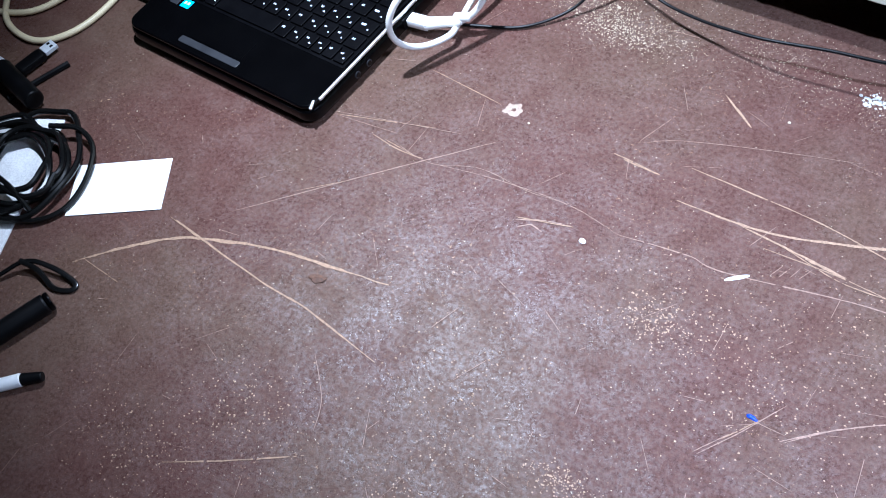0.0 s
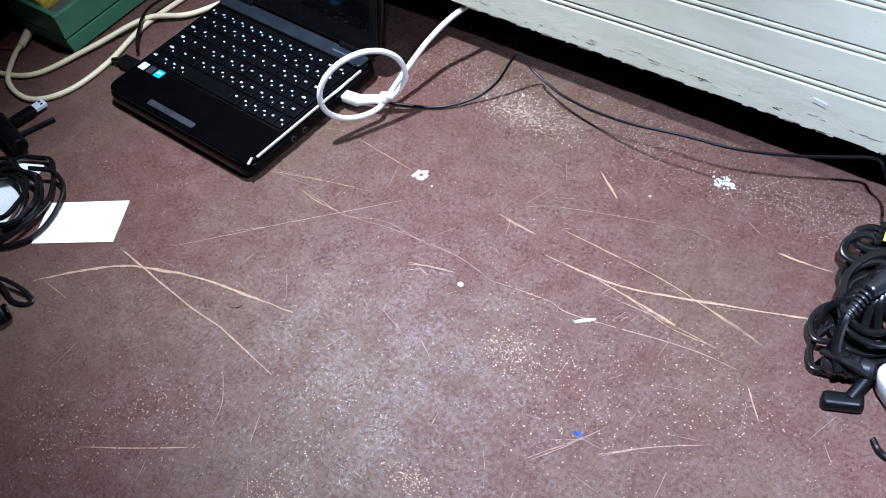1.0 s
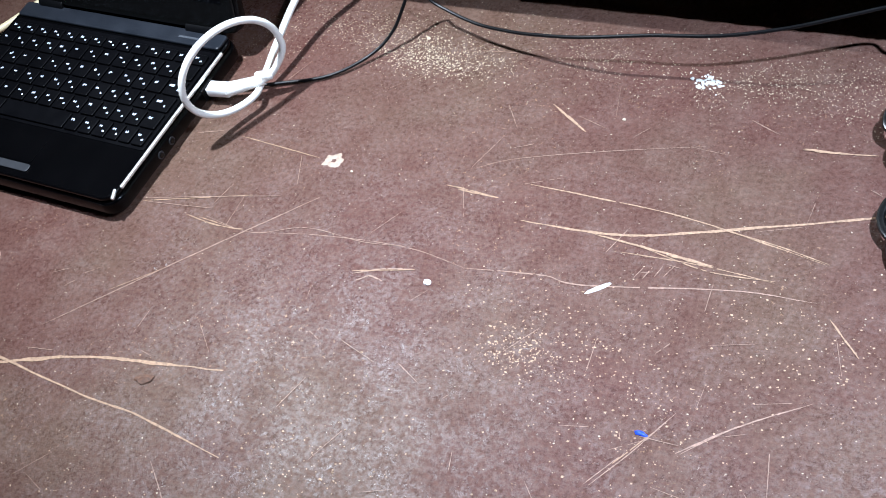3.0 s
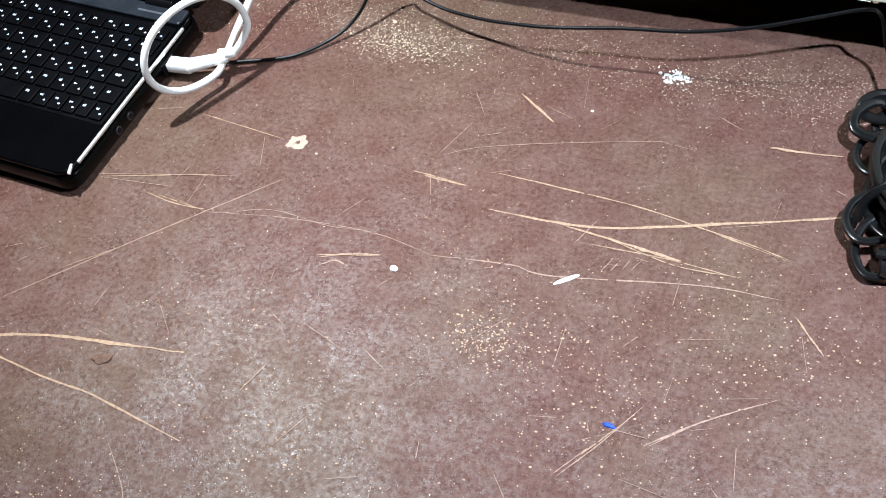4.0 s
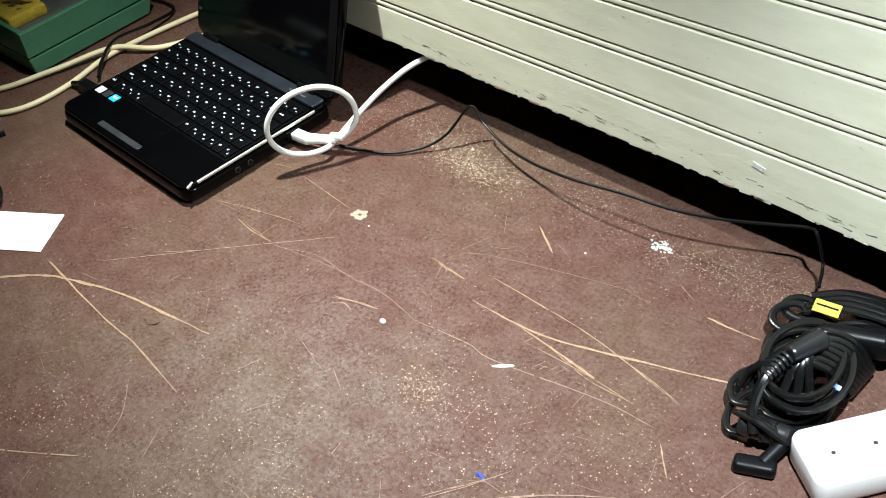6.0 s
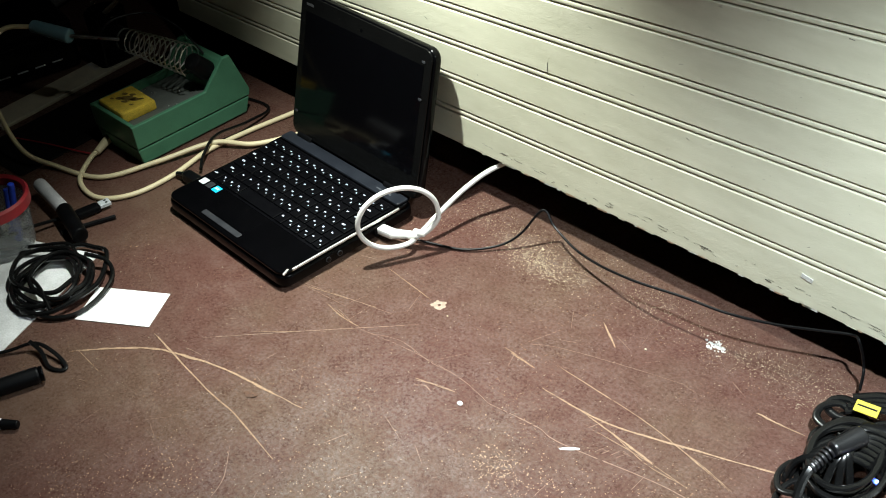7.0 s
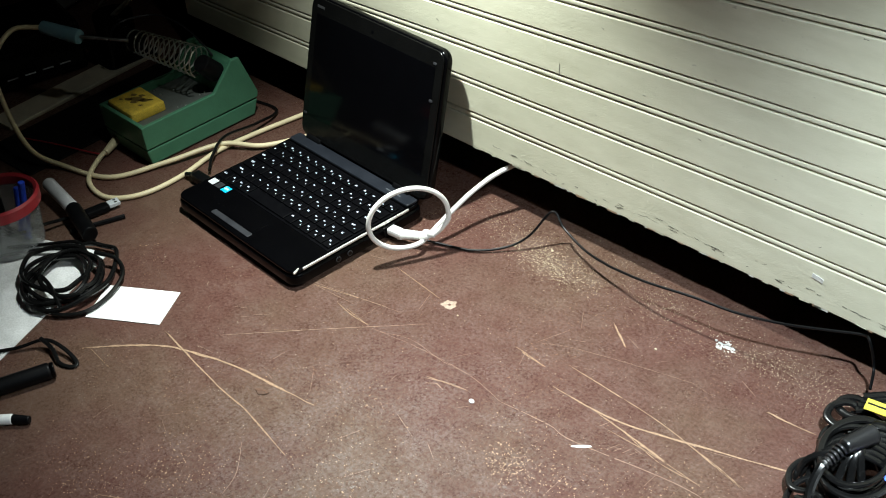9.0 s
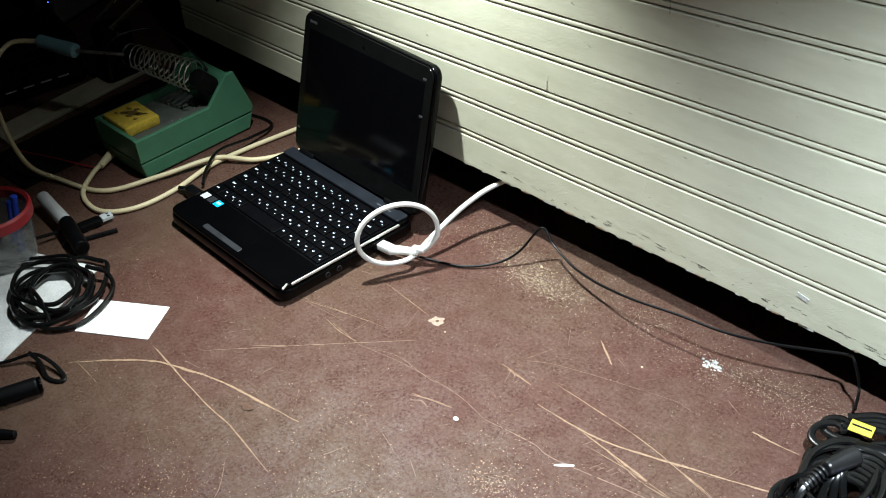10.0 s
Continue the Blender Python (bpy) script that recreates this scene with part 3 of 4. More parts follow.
    # ports in the sides
    for y in (0.062, 0.078):
        part("audio_jack", join(rod((W / 2 - 0.004, y, 0.012), (W / 2 + 0.0006, y, 0.012), 0.0034), rod((W / 2 - 0.004, y, 0.012), (W / 2 + 0.0009, y, 0.012), 0.0018)), DARK_GREY, t)
        part("jack_hole", rod((W / 2, y, 0.012), (W / 2 + 0.0013, y, 0.012), 0.0022), BEZEL, t)
    part("network_port", block((0.004, 0.016, 0.012), (W / 2 - 0.0015, 0.136, 0.0125), 0.0006), MATT_BLACK, t)
    # lid, leaning back against the wall
    lid = part("lid", slab(0.243, 0.180, -0.011, 0.0, 0.014, 0.003, (0.0035, 0.090)), GLOSS_BLACK, t, "open lid leaning back to the wall")
    lid.matrix_local = pose(0.004, 0.1865, 0.027, rx=90 - 16.0)
    part("bezel", slab(0.239, 0.176, 0.0002, 0.0022, 0.012, 0.001, (0.0035, 0.090)), BEZEL, lid)
    part("screen", slab(0.216, 0.130, 0.0023, 0.0026, 0.001, 0.0, (0.0035, 0.094)), SCREEN, lid, "dark glossy screen")
    part("logo_bar", block((0.014, 0.003, 0.0003), (-0.098, 0.168, 0.0024)), surface("faint_logo", (0.03, 0.03, 0.032), 0.5), lid)
    part("webcam", rod((0, 0.166, 0.002), (0, 0.166, 0.0026), 0.002), SCREEN, lid)
    for x in (-0.085, 0.085):
        part("hinge", rod((x - 0.014, 0.1885, 0.0265), (x + 0.014, 0.1885, 0.0265), 0.0065, r=0.001), MATT_BLACK, t)
    for x, y in ((0.110, 0.163), (0.111, 0.120), (-0.110, 0.030)):
        part("screw_cover", slab(0.006, 0.003, 0.0023, 0.0031, 0.0014, 0.0004, (x, y)), DARK_GREY, lid)
    part("battery", block((0.190, 0.016, 0.016), (0, 0.196, 0.0130), 0.004), MATT_BLACK, t)
    return t


netbook()
side_plug = thing("power_plug", pose(-0.718, 0.345, 0.009), "black plug in the side of the netbook", "plug")
part("plug_body", block((0.040, 0.014, 0.013), (0, 0, 0), 0.003), MATT_BLACK, side_plug)
part("strain_relief", rod((-0.018, 0, 0), (-0.034, -0.004, -0.002), 0.0045, 0.003), CABLE_BLACK, side_plug)

# ---- white network cable with its loop ----
net = thing("network_cable", pose(0, 0, 0), "white network cable looping up beside the netbook", "cable")
C0, E0 = Vector((-0.411, 0.411, 0.053)), Vector((0.451, 0.892, 0))


def on_ring(deg, off=0.0):
    a = radians(deg)
    return C0 + 0.0450 * math.cos(a) * E0 + Vector((0, 0, 0.0390 * math.sin(a))) + off * Vector((0.892, -0.451, 0))


loop = [(-0.424, 0.425, 0.017), (-0.404, 0.437, 0.020)] + [tuple(on_ring(a, 0.003 - 0.006 * (a + 20) / 310)) for a in range(-20, 290, 20)]
loop += [(-0.413, 0.436, 0.013), (-0.409, 0.468, 0.029), (-0.405, 0.508, 0.044), (-0.392, 0.545, 0.058), (-0.378, 0.600, 0.055), (-0.36, 0.70, 0.02)]
part("sheath", tube(loop, 0.0029, 12, 6), CABLE_WHITE, net)
part("plug", block((0.021, 0.0115, 0.008), (-0.446, 0.421, 0.0135), 0.001, 2, pose(0, 0, 0, rz=6)), WHITE_PLASTIC, net, "white plastic plug")
part("boot", rod((-0.440, 0.421, 0.0135), (-0.408, 0.434, 0.0185), 0.0062, 0.0042, r=0.001), CABLE_WHITE, net, "white plug boot")
part("boot_tab", block((0.016, 0.008, 0.006), (-0.408, 0.436, 0.021), 0.002, 2, pose(0, 0, 0, rz=22)), CABLE_WHITE, net)

# ---- thin black lead along the wall ----
cable("charger_lead", [(-0.470, 0.424, 0.010), (-0.440, 0.432, 0.006), (-0.405, 0.446, 0.003), (-0.365, 0.462, 0.003), (-0.338, 0.488, 0.006), (-0.322, 0.508, 0.018), (-0.308, 0.531, 0.044), (-0.29, 0.529, 0.031), (-0.253, 0.519, 0.025), (-0.217, 0.51, 0.029), (-0.189, 0.504, 0.035), (-0.152, 0.5, 0.042), (-0.099, 0.503, 0.049), (-0.05, 0.506, 0.053), (-0.007, 0.517, 0.056), (0.033, 0.531, 0.061), (0.061, 0.539, 0.066), (0.073, 0.531, 0.07), (0.079, 0.535, 0.04), (0.089, 0.513, 0.034)], 0.0014, MATT_BLACK, "thin black lead running beside the wall", 8)

# ---- cards and paper ----
card = tagged(link_mesh("blank_card", slab(0.0880, 0.0560, 0.0, 0.0007, 0.0004, 0.0, (0, 0)), WHITE_CARD), "blank white card lying on the bench", "card")
card.matrix_world = pose(-0.5840, 0.1535, 0.0004, rz=31.8)
sheet = tagged(link_mesh("paper_sheet", slab(0.200, 0.150, 0.0, 0.0012, 0.001, 0.0, (0, 0)), surface("smudged_paper", (0.80, 0.80, 0.78), 0.7, vary=0.30, scale=25, relief=0.1)), "smudged white paper sheet under the coiled cable", "paper")
sheet.matrix_world = pose(-0.719, 0.066, 0.0003, rz=113)


# ---- coiled black cable ----
def coil():
    t = thing("coiled_cable", pose(-0.680, 0.122, 0.0), "loose coil of thin black cable on paper", "cable")
    r0 = random.Random(3)
    for k in range(6):
        rx, ry, a0 = r0.uniform(0.036, 0.066), r0.uniform(0.030, 0.050), r0.uniform(0, 360)
        cx, cy, tilt, turn = r0.uniform(-0.014, 0.010), r0.uniform(-0.011, 0.011), r0.uniform(-0.10, 0.10), radians(r0.uniform(-80, 15))
        pts = []
        for i in range(14):
            a = radians(a0 + i * 29)
            x, y = (rx + r0.uniform(-0.003, 0.003)) * math.cos(a), (ry + r0.uniform(-0.003, 0.003)) * math.sin(a)
            x, y = cx + x * math.cos(turn) - y * math.sin(turn), cy + x * math.sin(turn) + y * math.cos(turn)
            pts.append((x, y, 0.0045 + 0.0022 * k + tilt * x * 0.5 + r0.uniform(0, 0.003)))
        part("turn", tube(pts, 0.0028, 8, 6), CABLE_BLACK, t)
    # a chord across the ring and one wide turn that lies out over the card
    part("turn", tube([(-0.035, -0.020, 0.010), (-0.012, -0.018, 0.016), (0.020, -0.022, 0.018), (0.050, -0.030, 0.010)], 0.0026, 8, 6), CABLE_BLACK, t)
    part("turn", tube([(0.000, 0.046, 0.018), (0.024, 0.058, 0.014), (0.048, 0.050, 0.008), (0.066, 0.020, 0.005), (0.070, -0.012, 0.004), (0.052, -0.036, 0.005), (0.018, -0.046, 0.008)], 0.0026, 8, 6), CABLE_BLACK, t)
    part("tail", tube([(-0.01, 0.04, 0.016), (-0.04, 0.045, 0.014), (-0.075, 0.02, 0.008), (-0.11, -0.01, 0.004)], 0.0026, 8, 6), CABLE_BLACK, t)
    part("tail", tube([(0.0, 0.04, 0.014), (-0.045, 0.030, 0.012), (-0.085, -0.005, 0.006), (-0.13, -0.06, 0.004)], 0.0026, 8, 6), CABLE_BLACK, t)
    return t


coil()

# ---- torch with its strap ----
torch = thing("torch", pose(0, 0, 0), "small black torch with a wrist strap", "torch")
part("barrel", rod((-0.546, 0.032, 0.0095), (-0.585, -0.075, 0.0095), 0.0090, r=0.002), MATT_BLACK, torch)
part("end_cap", rod((-0.5445, 0.036, 0.0095), (-0.546, 0.032, 0.0095), 0.0082, r=0.001), GLOSS_BLACK, torch)
part("strap", tube([(-0.65, -0.02, 0.003), (-0.615, 0.025, 0.004), (-0.595, 0.052, 0.010), (-0.570, 0.060, 0.008), (-0.545, 0.060, 0.003), (-0.543, 0.053, 0.002), (-0.558, 0.047, 0.003), (-0.580, 0.052, 0.007), (-0.598, 0.050, 0.012)], 0.0024, 8, 8, 0.6), CABLE_BLACK, torch)
small_plug = thing("small_plug", pose(0, 0, 0), "small black and white plug on the bench", "plug")
part("tip", rod((-0.530, -0.045, 0.006), (-0.514, -0.029, 0.006), 0.0055, r=0.001), WHITE_CARD, small_plug, "off-white sleeve")
part("body", rod((-0.514, -0.029, 0.006), (-0.500, -0.018, 0.006), 0.0052, 0.004, r=0.001), MATT_BLACK, small_plug)

# ---- usb lead, stick and marker ----
usb = thing("usb_plug", pose(-0.7695, 0.238, 0.0062, rz=80), "black plug with a bare metal shell", "plug")
part("metal_shell", block((0.014, 0.012, 0.0045), (0.007, 0, 0.001), 0.0005), SILVER_STICKER, usb, "bare metal shell")
for y in (-0.0028, 0.0028):
    part("shell_slot", block((0.003, 0.0024, 0.0004), (0.009, y, 0.0035)), MATT_BLACK, usb)
part("plug_body", block((0.030, 0.015, 0.0085), (-0.015, 0, 0), 0.003), MATT_BLACK, usb)
part("lead", tube([(-0.028, 0, 0), (-0.05, 0.004, 0.002), (-0.08, 0.004, 0.006), (-0.11, -0.004, 0.012)], 0.0022, 8, 6), CABLE_BLACK, usb)
cable("black_stick", [(-0.738, 0.241, 0.003), (-0.752, 0.205, 0.003), (-0.760, 0.180, 0.004)], 0.003, MATT_BLACK, "thin black plastic stick on the bench", 8, category="stick")
marker = thing("marker_pen", pose(0, 0, 0), "grey marker pen with a black barrel", "pen")
part("cap", rod((-0.856, 0.208, 0.018), (-0.784, 0.200, 0.016), 0.0085, r=0.002), surface("grey_cap", (0.46, 0.46, 0.47), 0.4), marker, "pale grey cap")
part("barrel", rod((-0.784, 0.200, 0.016), (-0.722, 0.186, 0.013), 0.0098, r=0.002), MATT_BLACK, marker)


# ---- tub with a red rim ----
def tub():
    t = thing("plastic_tub", pose(-0.795, 0.122, 0.0), "clear plastic tub with a red rim, holding small parts", "tub")
    bm = bmesh.new()
    n, rings = 40, []
    for r, z in ((0.0, 0.001), (0.036, 0.001), (0.038, 0.004), (0.043, 0.060), (0.0415, 0.060), (0.0365, 0.005), (0.0, 0.003)):
        rings.append([bm.verts.new((r * math.cos(2 * math.pi * k / n), r * math.sin(2 * math.pi * k / n), z)) for k in range(n)] if r else [bm.verts.new((0, 0, z))] * n)
    for a, b in zip(rings, rings[1:]):
        for k in range(n):
            vs = list(dict.fromkeys((a[k], a[(k + 1) % n], b[(k + 1) % n], b[k])))
            if len(vs) > 2:
                bm.faces.new(vs)
    bmesh.ops.recalc_face_normals(bm, faces=bm.faces)
    part("wall", bm, CLEAR, t, "cloudy clear plastic")
    bm = bmesh.new()
    rings = []
    for k in range(n):
        a = 2 * math.pi * k / n
        rings.append([bm.verts.new((r * math.cos(a), r * math.sin(a), z)) for r, z in ((0.0435, 0.058), (0.047, 0.058), (0.0475, 0.070), (0.045, 0.073), (0.0415, 0.070), (0.0415, 0.060))])
    for k in range(n):
        for j in range(6):
            bm.faces.new((rings[k][j], rings[(k + 1) % n][j], rings[(k + 1) % n][(j + 1) % 6], rings[k][(j + 1) % 6]))
    bmesh.ops.recalc_face_normals(bm, faces=bm.faces)
    part("rim", bm, RED, t, "red plastic rim")
    return t


tub()
r1 = random.Random(11)
for k in range(6):
    a = r1.uniform(0, 6.28)
    x, y = -0.795 + 0.018 * math.cos(a), 0.122 + 0.018 * math.sin(a)
    tagged(link_mesh("screwdriver", rod((x, y, 0.004), (x + 0.012 * math.cos(a), y + 0.012 * math.sin(a), r1.uniform(0.06, 0.10)), 0.004, r=0.001), r1.choice((MATT_BLACK, DARK_GREY, BLUE))), "slim screwdriver standing in the clear tub", "screwdriver")


# ---- soldering station ----
def station():
    t = thing("soldering_station", pose(-0.912, 0.326, 0.0), "green soldering station with sponge tray and spring holder", "soldering station")
    W = 0.102
    low = [(0.004, 0.002), (0.0, 0.024), (0.176, 0.024), (0.168, 0.002)]
    up = [(0.0, 0.0255), (-0.001, 0.058), (0.112, 0.058), (0.146, 0.092), (0.158, 0.092), (0.178, 0.034), (0.176, 0.0255)]
    part("base", prism(low, 0.001, W - 0.001, 0.002), GREEN, t)
    part("side_panel", prism(up, 0.0, 0.006, 0.0012), GREEN, t)
    part("side_panel", prism(up, W - 0.006, W, 0.0012), GREEN, t)
    part("front_panel", block((W - 0.012, 0.006, 0.0325), (W / 2, 0.003, 0.0418), 0.001), GREEN, t)
    part("rear_housing", prism([(0.128, 0.0255), (0.128, 0.068), (0.146, 0.086), (0.157, 0.086), (0.174, 0.034), (0.172, 0.0255)], 0.006, W - 0.006, 0.001), GREEN, t)
    part("tray", block((W - 0.013, 0.120, 0.022), (W / 2, 0.067, 0.0370), 0.001), GREY_TRAY, t, "grimy grey tray")
    part("sponge", block((0.062, 0.050, 0.014), (0.038, 0.033, 0.0545), 0.003, 2, pose(0, 0, 0, rz=-2)), SPONGE, t, "dirty yellow cleaning sponge")
    burnt = surface("sponge_burn", (0.15, 0.10, 0.018), 0.95, vary=0.5, scale=150)
    for x, y, a, b in ((0.036, 0.036, 0.012, 0.006), (0.028, 0.029, 0.006, 0.004), (0.047, 0.040, 0.007, 0.0035), (0.041, 0.029, 0.005, 0.003), (0.024, 0.040, 0.004, 0.003), (0.052, 0.046, 0.004, 0.002), (0.033, 0.045, 0.005, 0.003), (0.020, 0.022, 0.003, 0.002), (0.055, 0.030, 0.003, 0.002)):
        bm = bmesh.new()
        bmesh.ops.create_circle(bm, cap_ends=True, segments=18, radius=1.0)
        for v in bm.verts:
            v.co *= 1 + 0.5 * noise.noise((v.co.x * 2 + x * 100, v.co.y * 2, 0))
        bmesh.ops.transform(bm, matrix=pose(x, y, 0.0618, rz=x * 900) @ Matrix.Diagonal((a, b, 1, 1)), verts=bm.verts)
        part("burn_mark", bm, burnt, t)
    rs = random.Random(5)
    for k in range(14):
        q = rs.uniform(0.0006, 0.0018)
        bm = bmesh.new()
        bmesh.ops.create_icosphere(bm, subdivisions=1, radius=q)
        bmesh.ops.translate(bm, vec=(rs.uniform(0.012, 0.092), rs.uniform(0.062, 0.120), 0.0484), verts=bm.verts)
        part("solder_drop", bm, STEEL, t)
    # spring holder
    a, b = Vector((0.084, 0.112, 0.098)), Vector((-0.020, 0.086, 0.106))
    d = (b - a).normalized()
    u = d.orthogonal().normalized()
    v = d.cross(u)
    pts = []
    turns, per = 12, 14
    for i in range(turns * per + 1):
        q = 2 * math.pi * i / per
        f = i / (turns * per)
        pts.append(a + (b - a) * f + (0.0205 - 0.005 * f) * (math.cos(q) * u + math.sin(q) * v))
    part("spring", tube(pts, 0.0011, 6, 1), STEEL, t, "bright coiled steel spring")
    part("funnel", rod(b - d * 0.004, b + d * 0.024, 0.013, 0.016, r=0.002), MATT_BLACK, t)
    part("collar", rod(b + d * 0.006, b + d * 0.009, 0.0150, r=0.0008), GREY_TRAY, t, "pale collar ring")
    part("bracket", rod((0.082, 0.132, 0.074), tuple(a), 0.014, 0.012, r=0.002), MATT_BLACK, t)
    return t


station()
iron = thing("soldering_iron", pose(0, 0, 0), "soldering iron with pale blue grip in its holder", "soldering iron")
part("shaft", rod((-0.930, 0.398, 0.114), (-0.974, 0.352, 0.125), 0.0026), STEEL, iron)
part("grip", rod((-0.972, 0.3525, 0.1245), (-1.030, 0.331, 0.131), 0.0100, 0.0085, r=0.002), BLUE_GRIP, iron, "pale blue grip")
part("cord", tube([(-1.028, 0.331, 0.131), (-1.060, 0.300, 0.128), (-1.045, 0.258, 0.100), (-0.990, 0.236, 0.060), (-0.935, 0.230, 0.025), (-0.900, 0.250, 0.006), (-0.828, 0.276, 0.004), (-0.798, 0.341, 0.006), (-0.772, 0.411, 0.010), (-0.731, 0.447, 0.006), (-0.70, 0.51, 0.005)], 0.0033, 10, 8), CABLE_CREAM, iron, "cream rubber cord")
mains = thing("mains_lead", pose(0, 0, 0), "cream lead curling in front of the soldering station", "cable")
part("sheath", tube([(-0.884, 0.312, 0.008), (-0.876, 0.290, 0.006), (-0.846, 0.256, 0.004), (-0.804, 0.246, 0.004), (-0.776, 0.258, 0.004), (-0.759, 0.290, 0.004), (-0.758, 0.340, 0.004), (-0.769, 0.400, 0.005), (-0.767, 0.458, 0.004), (-0.757, 0.522, 0.004), (-0.74, 0.62, 0.004)], 0.0033, 10, 8), CABLE_CREAM, mains)
part("sleeve", rod((-0.894, 0.330, 0.010), (-0.880, 0.302, 0.007), 0.0062, 0.0045, r=0.001), CABLE_CREAM, mains)
cable("black_lead", [(-0.90, 0.50, 0.003), (-0.80, 0.520, 0.003), (-0.775, 0.470, 0.012), (-0.775, 0.420, 0.016), (-0.755, 0.385, 0.012), (-0.735, 0.365, 0.008)], 0.002, CABLE_BLACK, "thin black lead behind the netbook", 8)

# ---- equipment in the dark corner ----
router = thing("network_box", pose(-1.362, 0.473, 0.0, rz=20), "grey network box with a column of blue lights", "network box")
part("case", block((0.044, 0.150, 0.108), (0.022, 0.075, 0.058), 0.005), surface("network_box_grey", (0.16, 0.155, 0.15), 0.55), router)
part("stand", block((0.040, 0.130, 0.006), (0.022, 0.075, 0.003), 0.002), MATT_BLACK, router)
part("light_strip", block((0.016, 0.002, 0.090), (0.030, 0.0, 0.058), 0.0006), BEZEL, router, "black light strip")
for x, z, lit in ((0.030, 0.096, 1), (0.033, 0.086, 1), (0.030, 0.076, 1), (0.026, 0.064, 2), (0.027, 0.053, 2), (0.034, 0.066, 1), (0.034, 0.046, 1), (0.029, 0.038, 0)):
    d = 0.0042 if lit == 2 else 0.0016
    part("light", block((d, 0.002, d), (x, -0.0009, z), 0.0005), LED if lit else DARK_GREY, router)
case = thing("equipment_case", pose(-1.20, 0.372, 0.0, rz=-11), "low black equipment case in the dark", "case")
part("body", block((0.130, 0.135, 0.075), (0, 0, 0.039), 0.006), BEZEL, case)
part("lid_seam", block((0.1305, 0.1355, 0.0015), (0, 0, 0.058)), MATT_BLACK, case)
for k in range(4):
    part("label_bar", block((0.0004, 0.016, 0.0022), (0.0652, -0.045 + 0.026 * k, 0.020)), SILVER_STICKER, case)
board = tagged(link_mesh("beige_board", block((0.27, 0.046, 0.006), (0, 0, 0.003), 0.001), BEIGE), "beige board lying on the bench", "board")
board.matrix_world = pose(-1.083, 0.385, 0.0004, rz=96)
# added near-black sheet: paints the deep shade on the bench left of the station
mat = tagged(link_mesh("shade_sheet", slab(0.110, 0.330, 0.0, 0.0022, 0.006, 0.0006), surface("shade_black", (0.007, 0.006, 0.006), 0.7, vary=0.4, spec=0.15)), "thin black sheet standing in for the shade beside the soldering station", "mat")
mat.matrix_world = pose(-0.985, 0.372, 0.0003, rz=4)
holder = thing("tool_stand", pose(-1.115, 0.475, 0.0), "small black tool stand in the dark", "tool stand")
part("cup", rod((0, 0, 0.0), (0, 0, 0.072), 0.026, 0.030, r=0.003), BEZEL, holder)
part("foot", slab(0.085, 0.085, 0.0, 0.008, 0.01, 0.002), MATT_BLACK, holder)
for a, b, r in (((-1.110, 0.472, 0.068), (-0.966, 0.470, 0.165), 0.0038), ((-1.140, 0.472, 0.076), (-1.028, 0.474, 0.158), 0.0034)):
    tagged(link_mesh("pale_rod", rod(a, b, r, r * 0.8, 12, 0.0008), BEIGE), "pale slim rod leaning out of the tool stand", "rod")
cable("grey_wire", [(-1.08, 0.44, 0.004), (-1.018, 0.424, 0.095), (-1.0, 0.477, 0.100), (-0.94, 0.484, 0.100), (-0.875, 0.472, 0.098), (-0.85, 0.47, 0.088)], 0.0014, DARK_GREY, "thin grey wire arching behind the soldering station", 8)
cable("red_wire", [(-1.02, 0.250, 0.003), (-0.955, 0.272, 0.006), (-0.915, 0.288, 0.004), (-0.886, 0.300, 0.003)], 0.0011, RED, "thin red wire on the bench", 6)

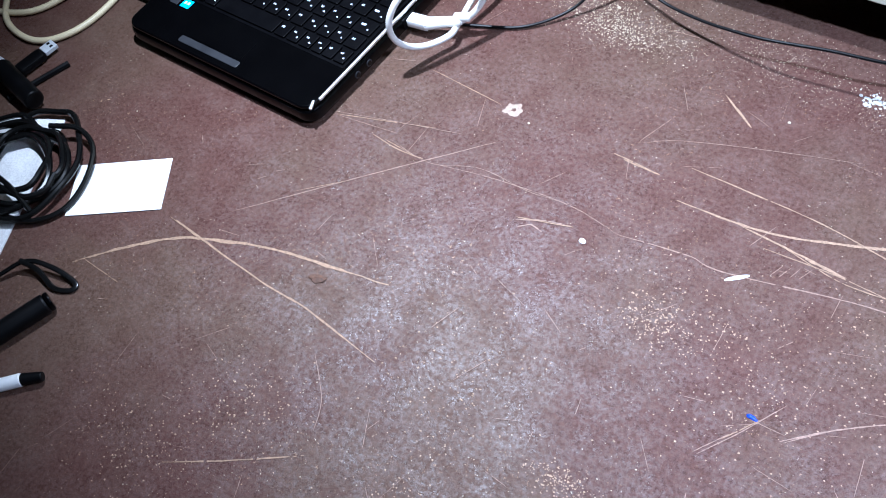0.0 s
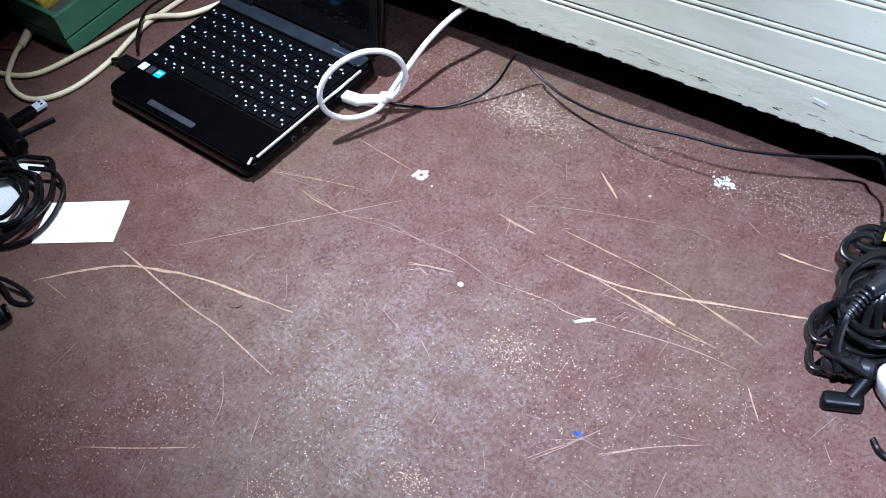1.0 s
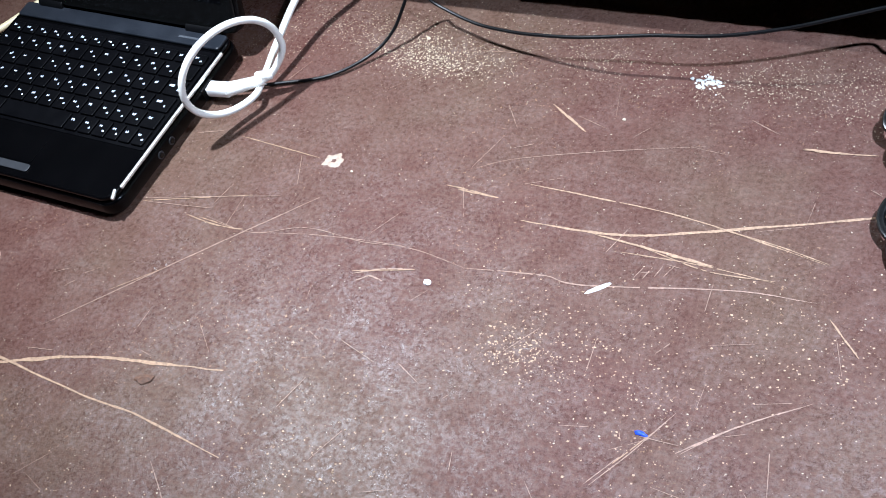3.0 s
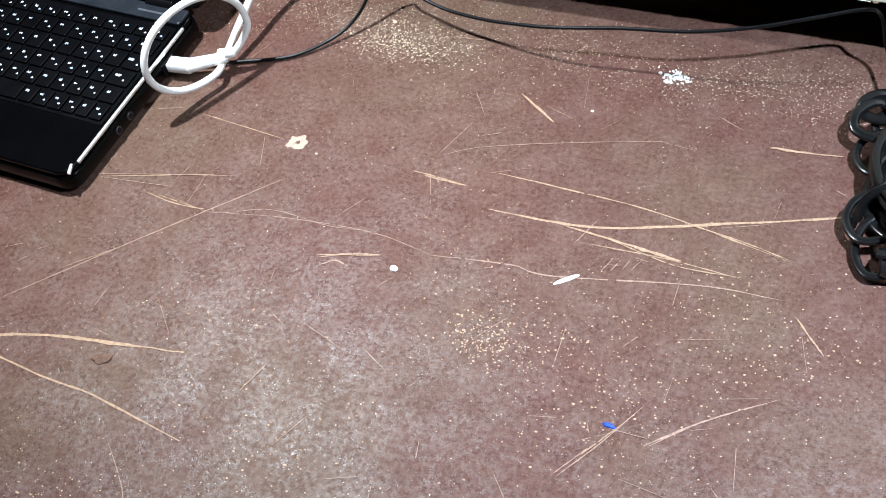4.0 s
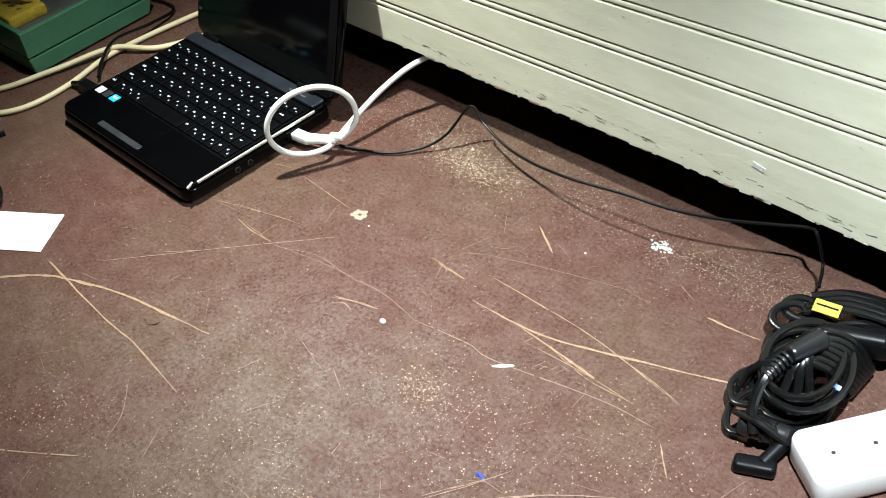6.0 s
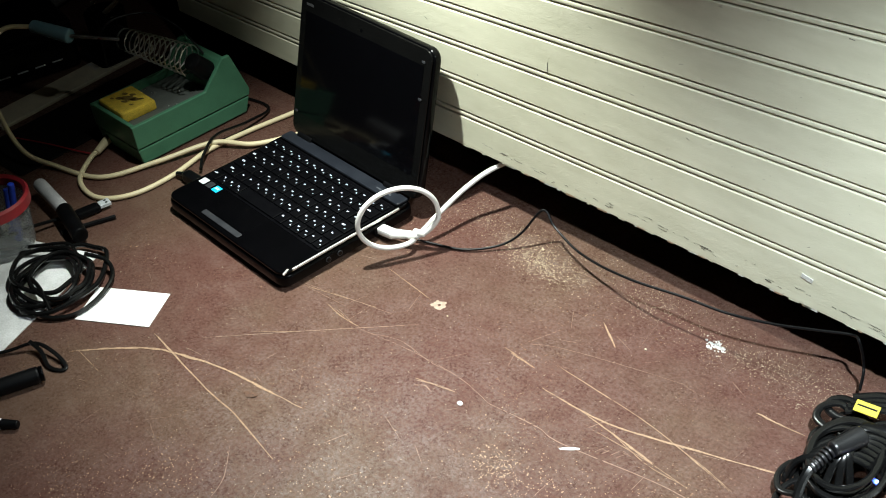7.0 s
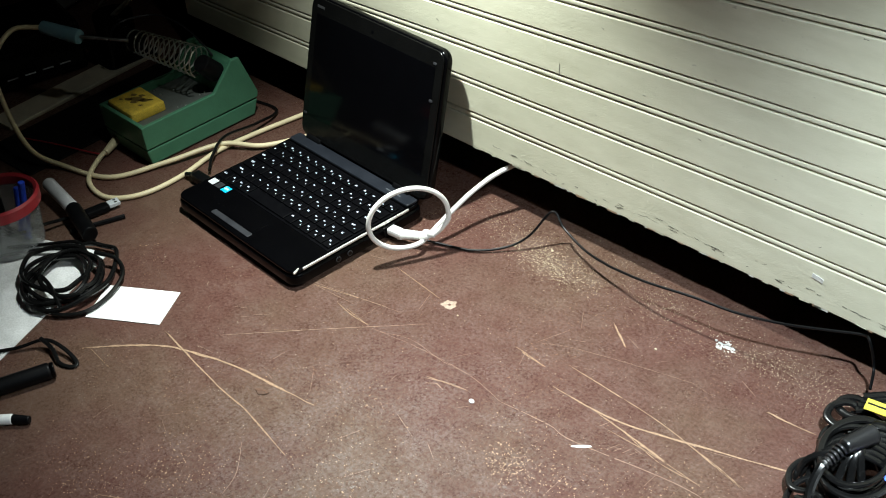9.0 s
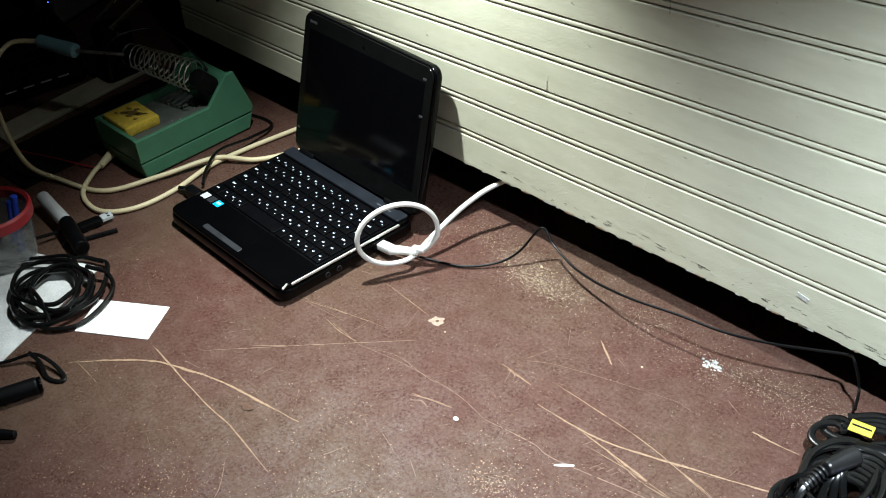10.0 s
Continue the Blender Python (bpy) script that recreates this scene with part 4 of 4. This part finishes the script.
# ---- bundled power cord and its adapter ----
def bundle():
    t = thing("bundled_power_cord", pose(0.124, 0.430, 0.0), "black power cord wound and bound into a bundle", "power cord")
    r0 = random.Random(21)

    def lead(name, pts, r=0.0034, flat=0.8, label=""):
        return part(name, tube(pts, r, 8, 6, flat), CABLE_BLACK, t, label)

    # wound turns, lying on one another
    for k in range(8):
        rx, ry, cx, cy = r0.uniform(0.026, 0.036), r0.uniform(0.036, 0.050), r0.uniform(-0.004, 0.004), r0.uniform(-0.006, 0.006)
        tx, ty, a0 = r0.uniform(-0.14, 0.14), r0.uniform(-0.12, 0.12), r0.uniform(0, 6.28)
        pts = []
        for i in range(14):
            a = a0 + i * 0.49
            x, y = rx * math.cos(a), ry * math.sin(a)
            x, y = x * 0.94 - y * 0.34, x * 0.34 + y * 0.94
            pts.append((cx + x, cy + y, max(0.0038, 0.007 + 0.0048 * k + tx * x + ty * y)))
        lead("turn", pts)
    # turns laid across the bundle
    for k in range(7):
        d = 0.0068 * k - 0.020
        pts = [(-0.034 + 0.3 * d, -0.014 + d, 0.010), (-0.026 + 0.3 * d, -0.004 + d, 0.034), (-0.004, 0.008 + d, 0.051 + r0.uniform(-0.002, 0.003)), (0.020, 0.022 + d, 0.044), (0.036, 0.034 + 0.8 * d, 0.016), (0.034, 0.036 + 0.8 * d, 0.006)]
        lead("crossing_turn", pts, 0.0033)
    # small loops that stick out at the side
    for x, y, r, h in ((-0.036, 0.058, 0.013, 0.020), (-0.044, 0.034, 0.017, 0.014), (-0.028, -0.046, 0.026, 0.012), (-0.038, -0.030, 0.020, 0.020)):
        pts = [(x + 0.026, y + r, h), (x + 0.010, y + r * 1.05, h + 0.003), (x - 0.004, y + r * 0.5, h), (x - 0.006, y - r * 0.3, h - 0.004), (x + 0.006, y - r, h - 0.004), (x + 0.026, y - r * 0.8, h)]
        lead("side_loop", pts, 0.0032)
    # strands that leave to the back
    for k in range(5):
        d = 0.0065 * k
        lead("strand", [(-0.020 + d, 0.050 - 0.2 * d, 0.022), (0.004 + d, 0.074 - 0.6 * d, 0.030 - 0.3 * d), (0.040, 0.098 - d, 0.022), (0.090, 0.114 - 1.2 * d, 0.008), (0.150, 0.122 - 1.4 * d, 0.005)], 0.0034)
    lead("strand", [(-0.040, 0.084, 0.006), (-0.036, 0.092, 0.018), (-0.024, 0.098, 0.024), (0.000, 0.094, 0.020), (0.03, 0.10, 0.010)], 0.0032)
    for k in range(3):
        lead("strand", [(-0.018, -0.058 - 0.004 * k, 0.018 + 0.004 * k), (0.002, -0.062 - 0.004 * k, 0.026 + 0.003 * k), (0.024, -0.056 - 0.004 * k, 0.020), (0.036, -0.048, 0.008)], 0.0034)
    # more turns wound over the middle, criss-cross
    for k in range(6):
        a, q = radians(20 + 24 * k), 0.034 - 0.002 * k
        ux, uy = math.cos(a), math.sin(a)
        lead("crossing_turn", [(-q * ux, -q * uy * 1.2, 0.030), (-0.5 * q * ux, -0.6 * q * uy, 0.046 + 0.0012 * k), (0.004 * uy, -0.004 * ux, 0.051 + 0.0012 * k), (0.5 * q * ux, 0.6 * q * uy, 0.046 + 0.0012 * k), (q * ux, q * uy * 1.2, 0.028)], 0.0036, 0.62)
    # flat ribbed leads leaving to the back, in a bound bunch
    for k in range(4):
        lead("ribbon_lead", [(-0.036, 0.062 + 0.004 * k, 0.030 + 0.003 * k), (-0.010, 0.078 + 0.005 * k, 0.036 + 0.002 * k), (0.030, 0.090 + 0.007 * k, 0.034), (0.080, 0.098 + 0.009 * k, 0.024), (0.140, 0.104 + 0.010 * k, 0.012)], 0.0046, 0.55)
    part("binding", block((0.060, 0.017, 0.026), (0.016, 0.056, 0.030), 0.007, 3, pose(0, 0, 0, rz=22)), MATT_BLACK, t, "thick black binding")
    for x, y, r in ((-0.050, 0.052, 0.014), (-0.048, 0.066, 0.010)):
        lead("side_loop", [(x + 0.022, y + r, 0.026), (x + 0.006, y + r * 1.1, 0.030), (x - 0.006, y + 0.3 * r, 0.028), (x - 0.005, y - 0.6 * r, 0.024), (x + 0.010, y - r, 0.024), (x + 0.026, y - r * 0.7, 0.028)], 0.0040, 0.7)
    # tapered connector with its ribbed neck, lying over the turns
    grey_black = surface("connector_black", (0.010, 0.010, 0.011), 0.34, vary=0.3, spec=0.4)
    part("connector", rod((0.006, 0.016, 0.060), (-0.004, -0.018, 0.062), 0.0100, 0.0072, r=0.0025), grey_black, t, "tapered black connector")
    for k in range(6):
        part("rib", rod((-0.0045 - 0.0008 * k, -0.020 - 0.0040 * k, 0.0615 - 0.0014 * k), (-0.0050 - 0.0008 * k, -0.0224 - 0.0040 * k, 0.0608 - 0.0014 * k), 0.0066 - 0.0003 * k, r=0.0006), grey_black, t)
    lead("neck", [(-0.006, -0.020, 0.060), (-0.010, -0.044, 0.052), (-0.008, -0.062, 0.036), (0.002, -0.074, 0.022)], 0.0044, 1.0)
    part("bound_end", rod((-0.016, -0.066, 0.017), (0.026, -0.058, 0.019), 0.0105, 0.0090, r=0.004), grey_black, t, "moulded black plug")
    for k in range(3):
        part("plug_ring", rod((-0.006 + 0.009 * k, -0.0640 + 0.0017 * k, 0.0175), (-0.003 + 0.009 * k, -0.0634 + 0.0017 * k, 0.0176), 0.0112 - 0.0004 * k, r=0.0006), CABLE_BLACK, t)
    part("end_plug", block((0.034, 0.015, 0.012), (0.014, -0.090, 0.0068), 0.004, 3, pose(0, 0, 0, rz=24)), MATT_BLACK, t, "flat black end plug")
    part("end_link", rod((0.018, -0.086, 0.008), (0.022, -0.062, 0.014), 0.006, r=0.001), MATT_BLACK, t)
    tilt = pose(0, 0, 0, rx=24, rz=10)
    part("tag", block((0.023, 0.012, 0.0012), (-0.016, 0.064, 0.044), 0.0004, 1, tilt), YELLOW, t, "yellow printed tag")
    part("tag_bar", block((0.019, 0.0016, 0.0003), (-0.016, 0.0645, 0.0452), 0, 1, tilt), MATT_BLACK, t)
    part("indicator_light", block((0.006, 0.004, 0.003), (0.032, 0.002, 0.030), 0.001), LED, t, "small blue light")
    t.scale = (0.93, 0.93, 0.93)
    return t


bundle()
adapter = thing("power_adapter", pose(0.198, 0.400, 0.0, rz=-35), "white rounded plastic power adapter", "power adapter")
part("case", slab(0.054, 0.104, 0.001, 0.029, 0.010, 0.005, (0, 0)), WHITE_PLASTIC, adapter)
for y in (-0.030, 0.002):
    part("screw_hole", rod((0.002, y, 0.0280), (0.002, y, 0.0293), 0.0018), DARK_GREY, adapter)
cable("adapter_lead", [(0.170, 0.330, 0.003), (0.180, 0.322, 0.004), (0.195, 0.318, 0.003), (0.23, 0.30, 0.003), (0.30, 0.29, 0.003)], 0.0024, CABLE_BLACK, "thin black lead beside the white adapter", 8)
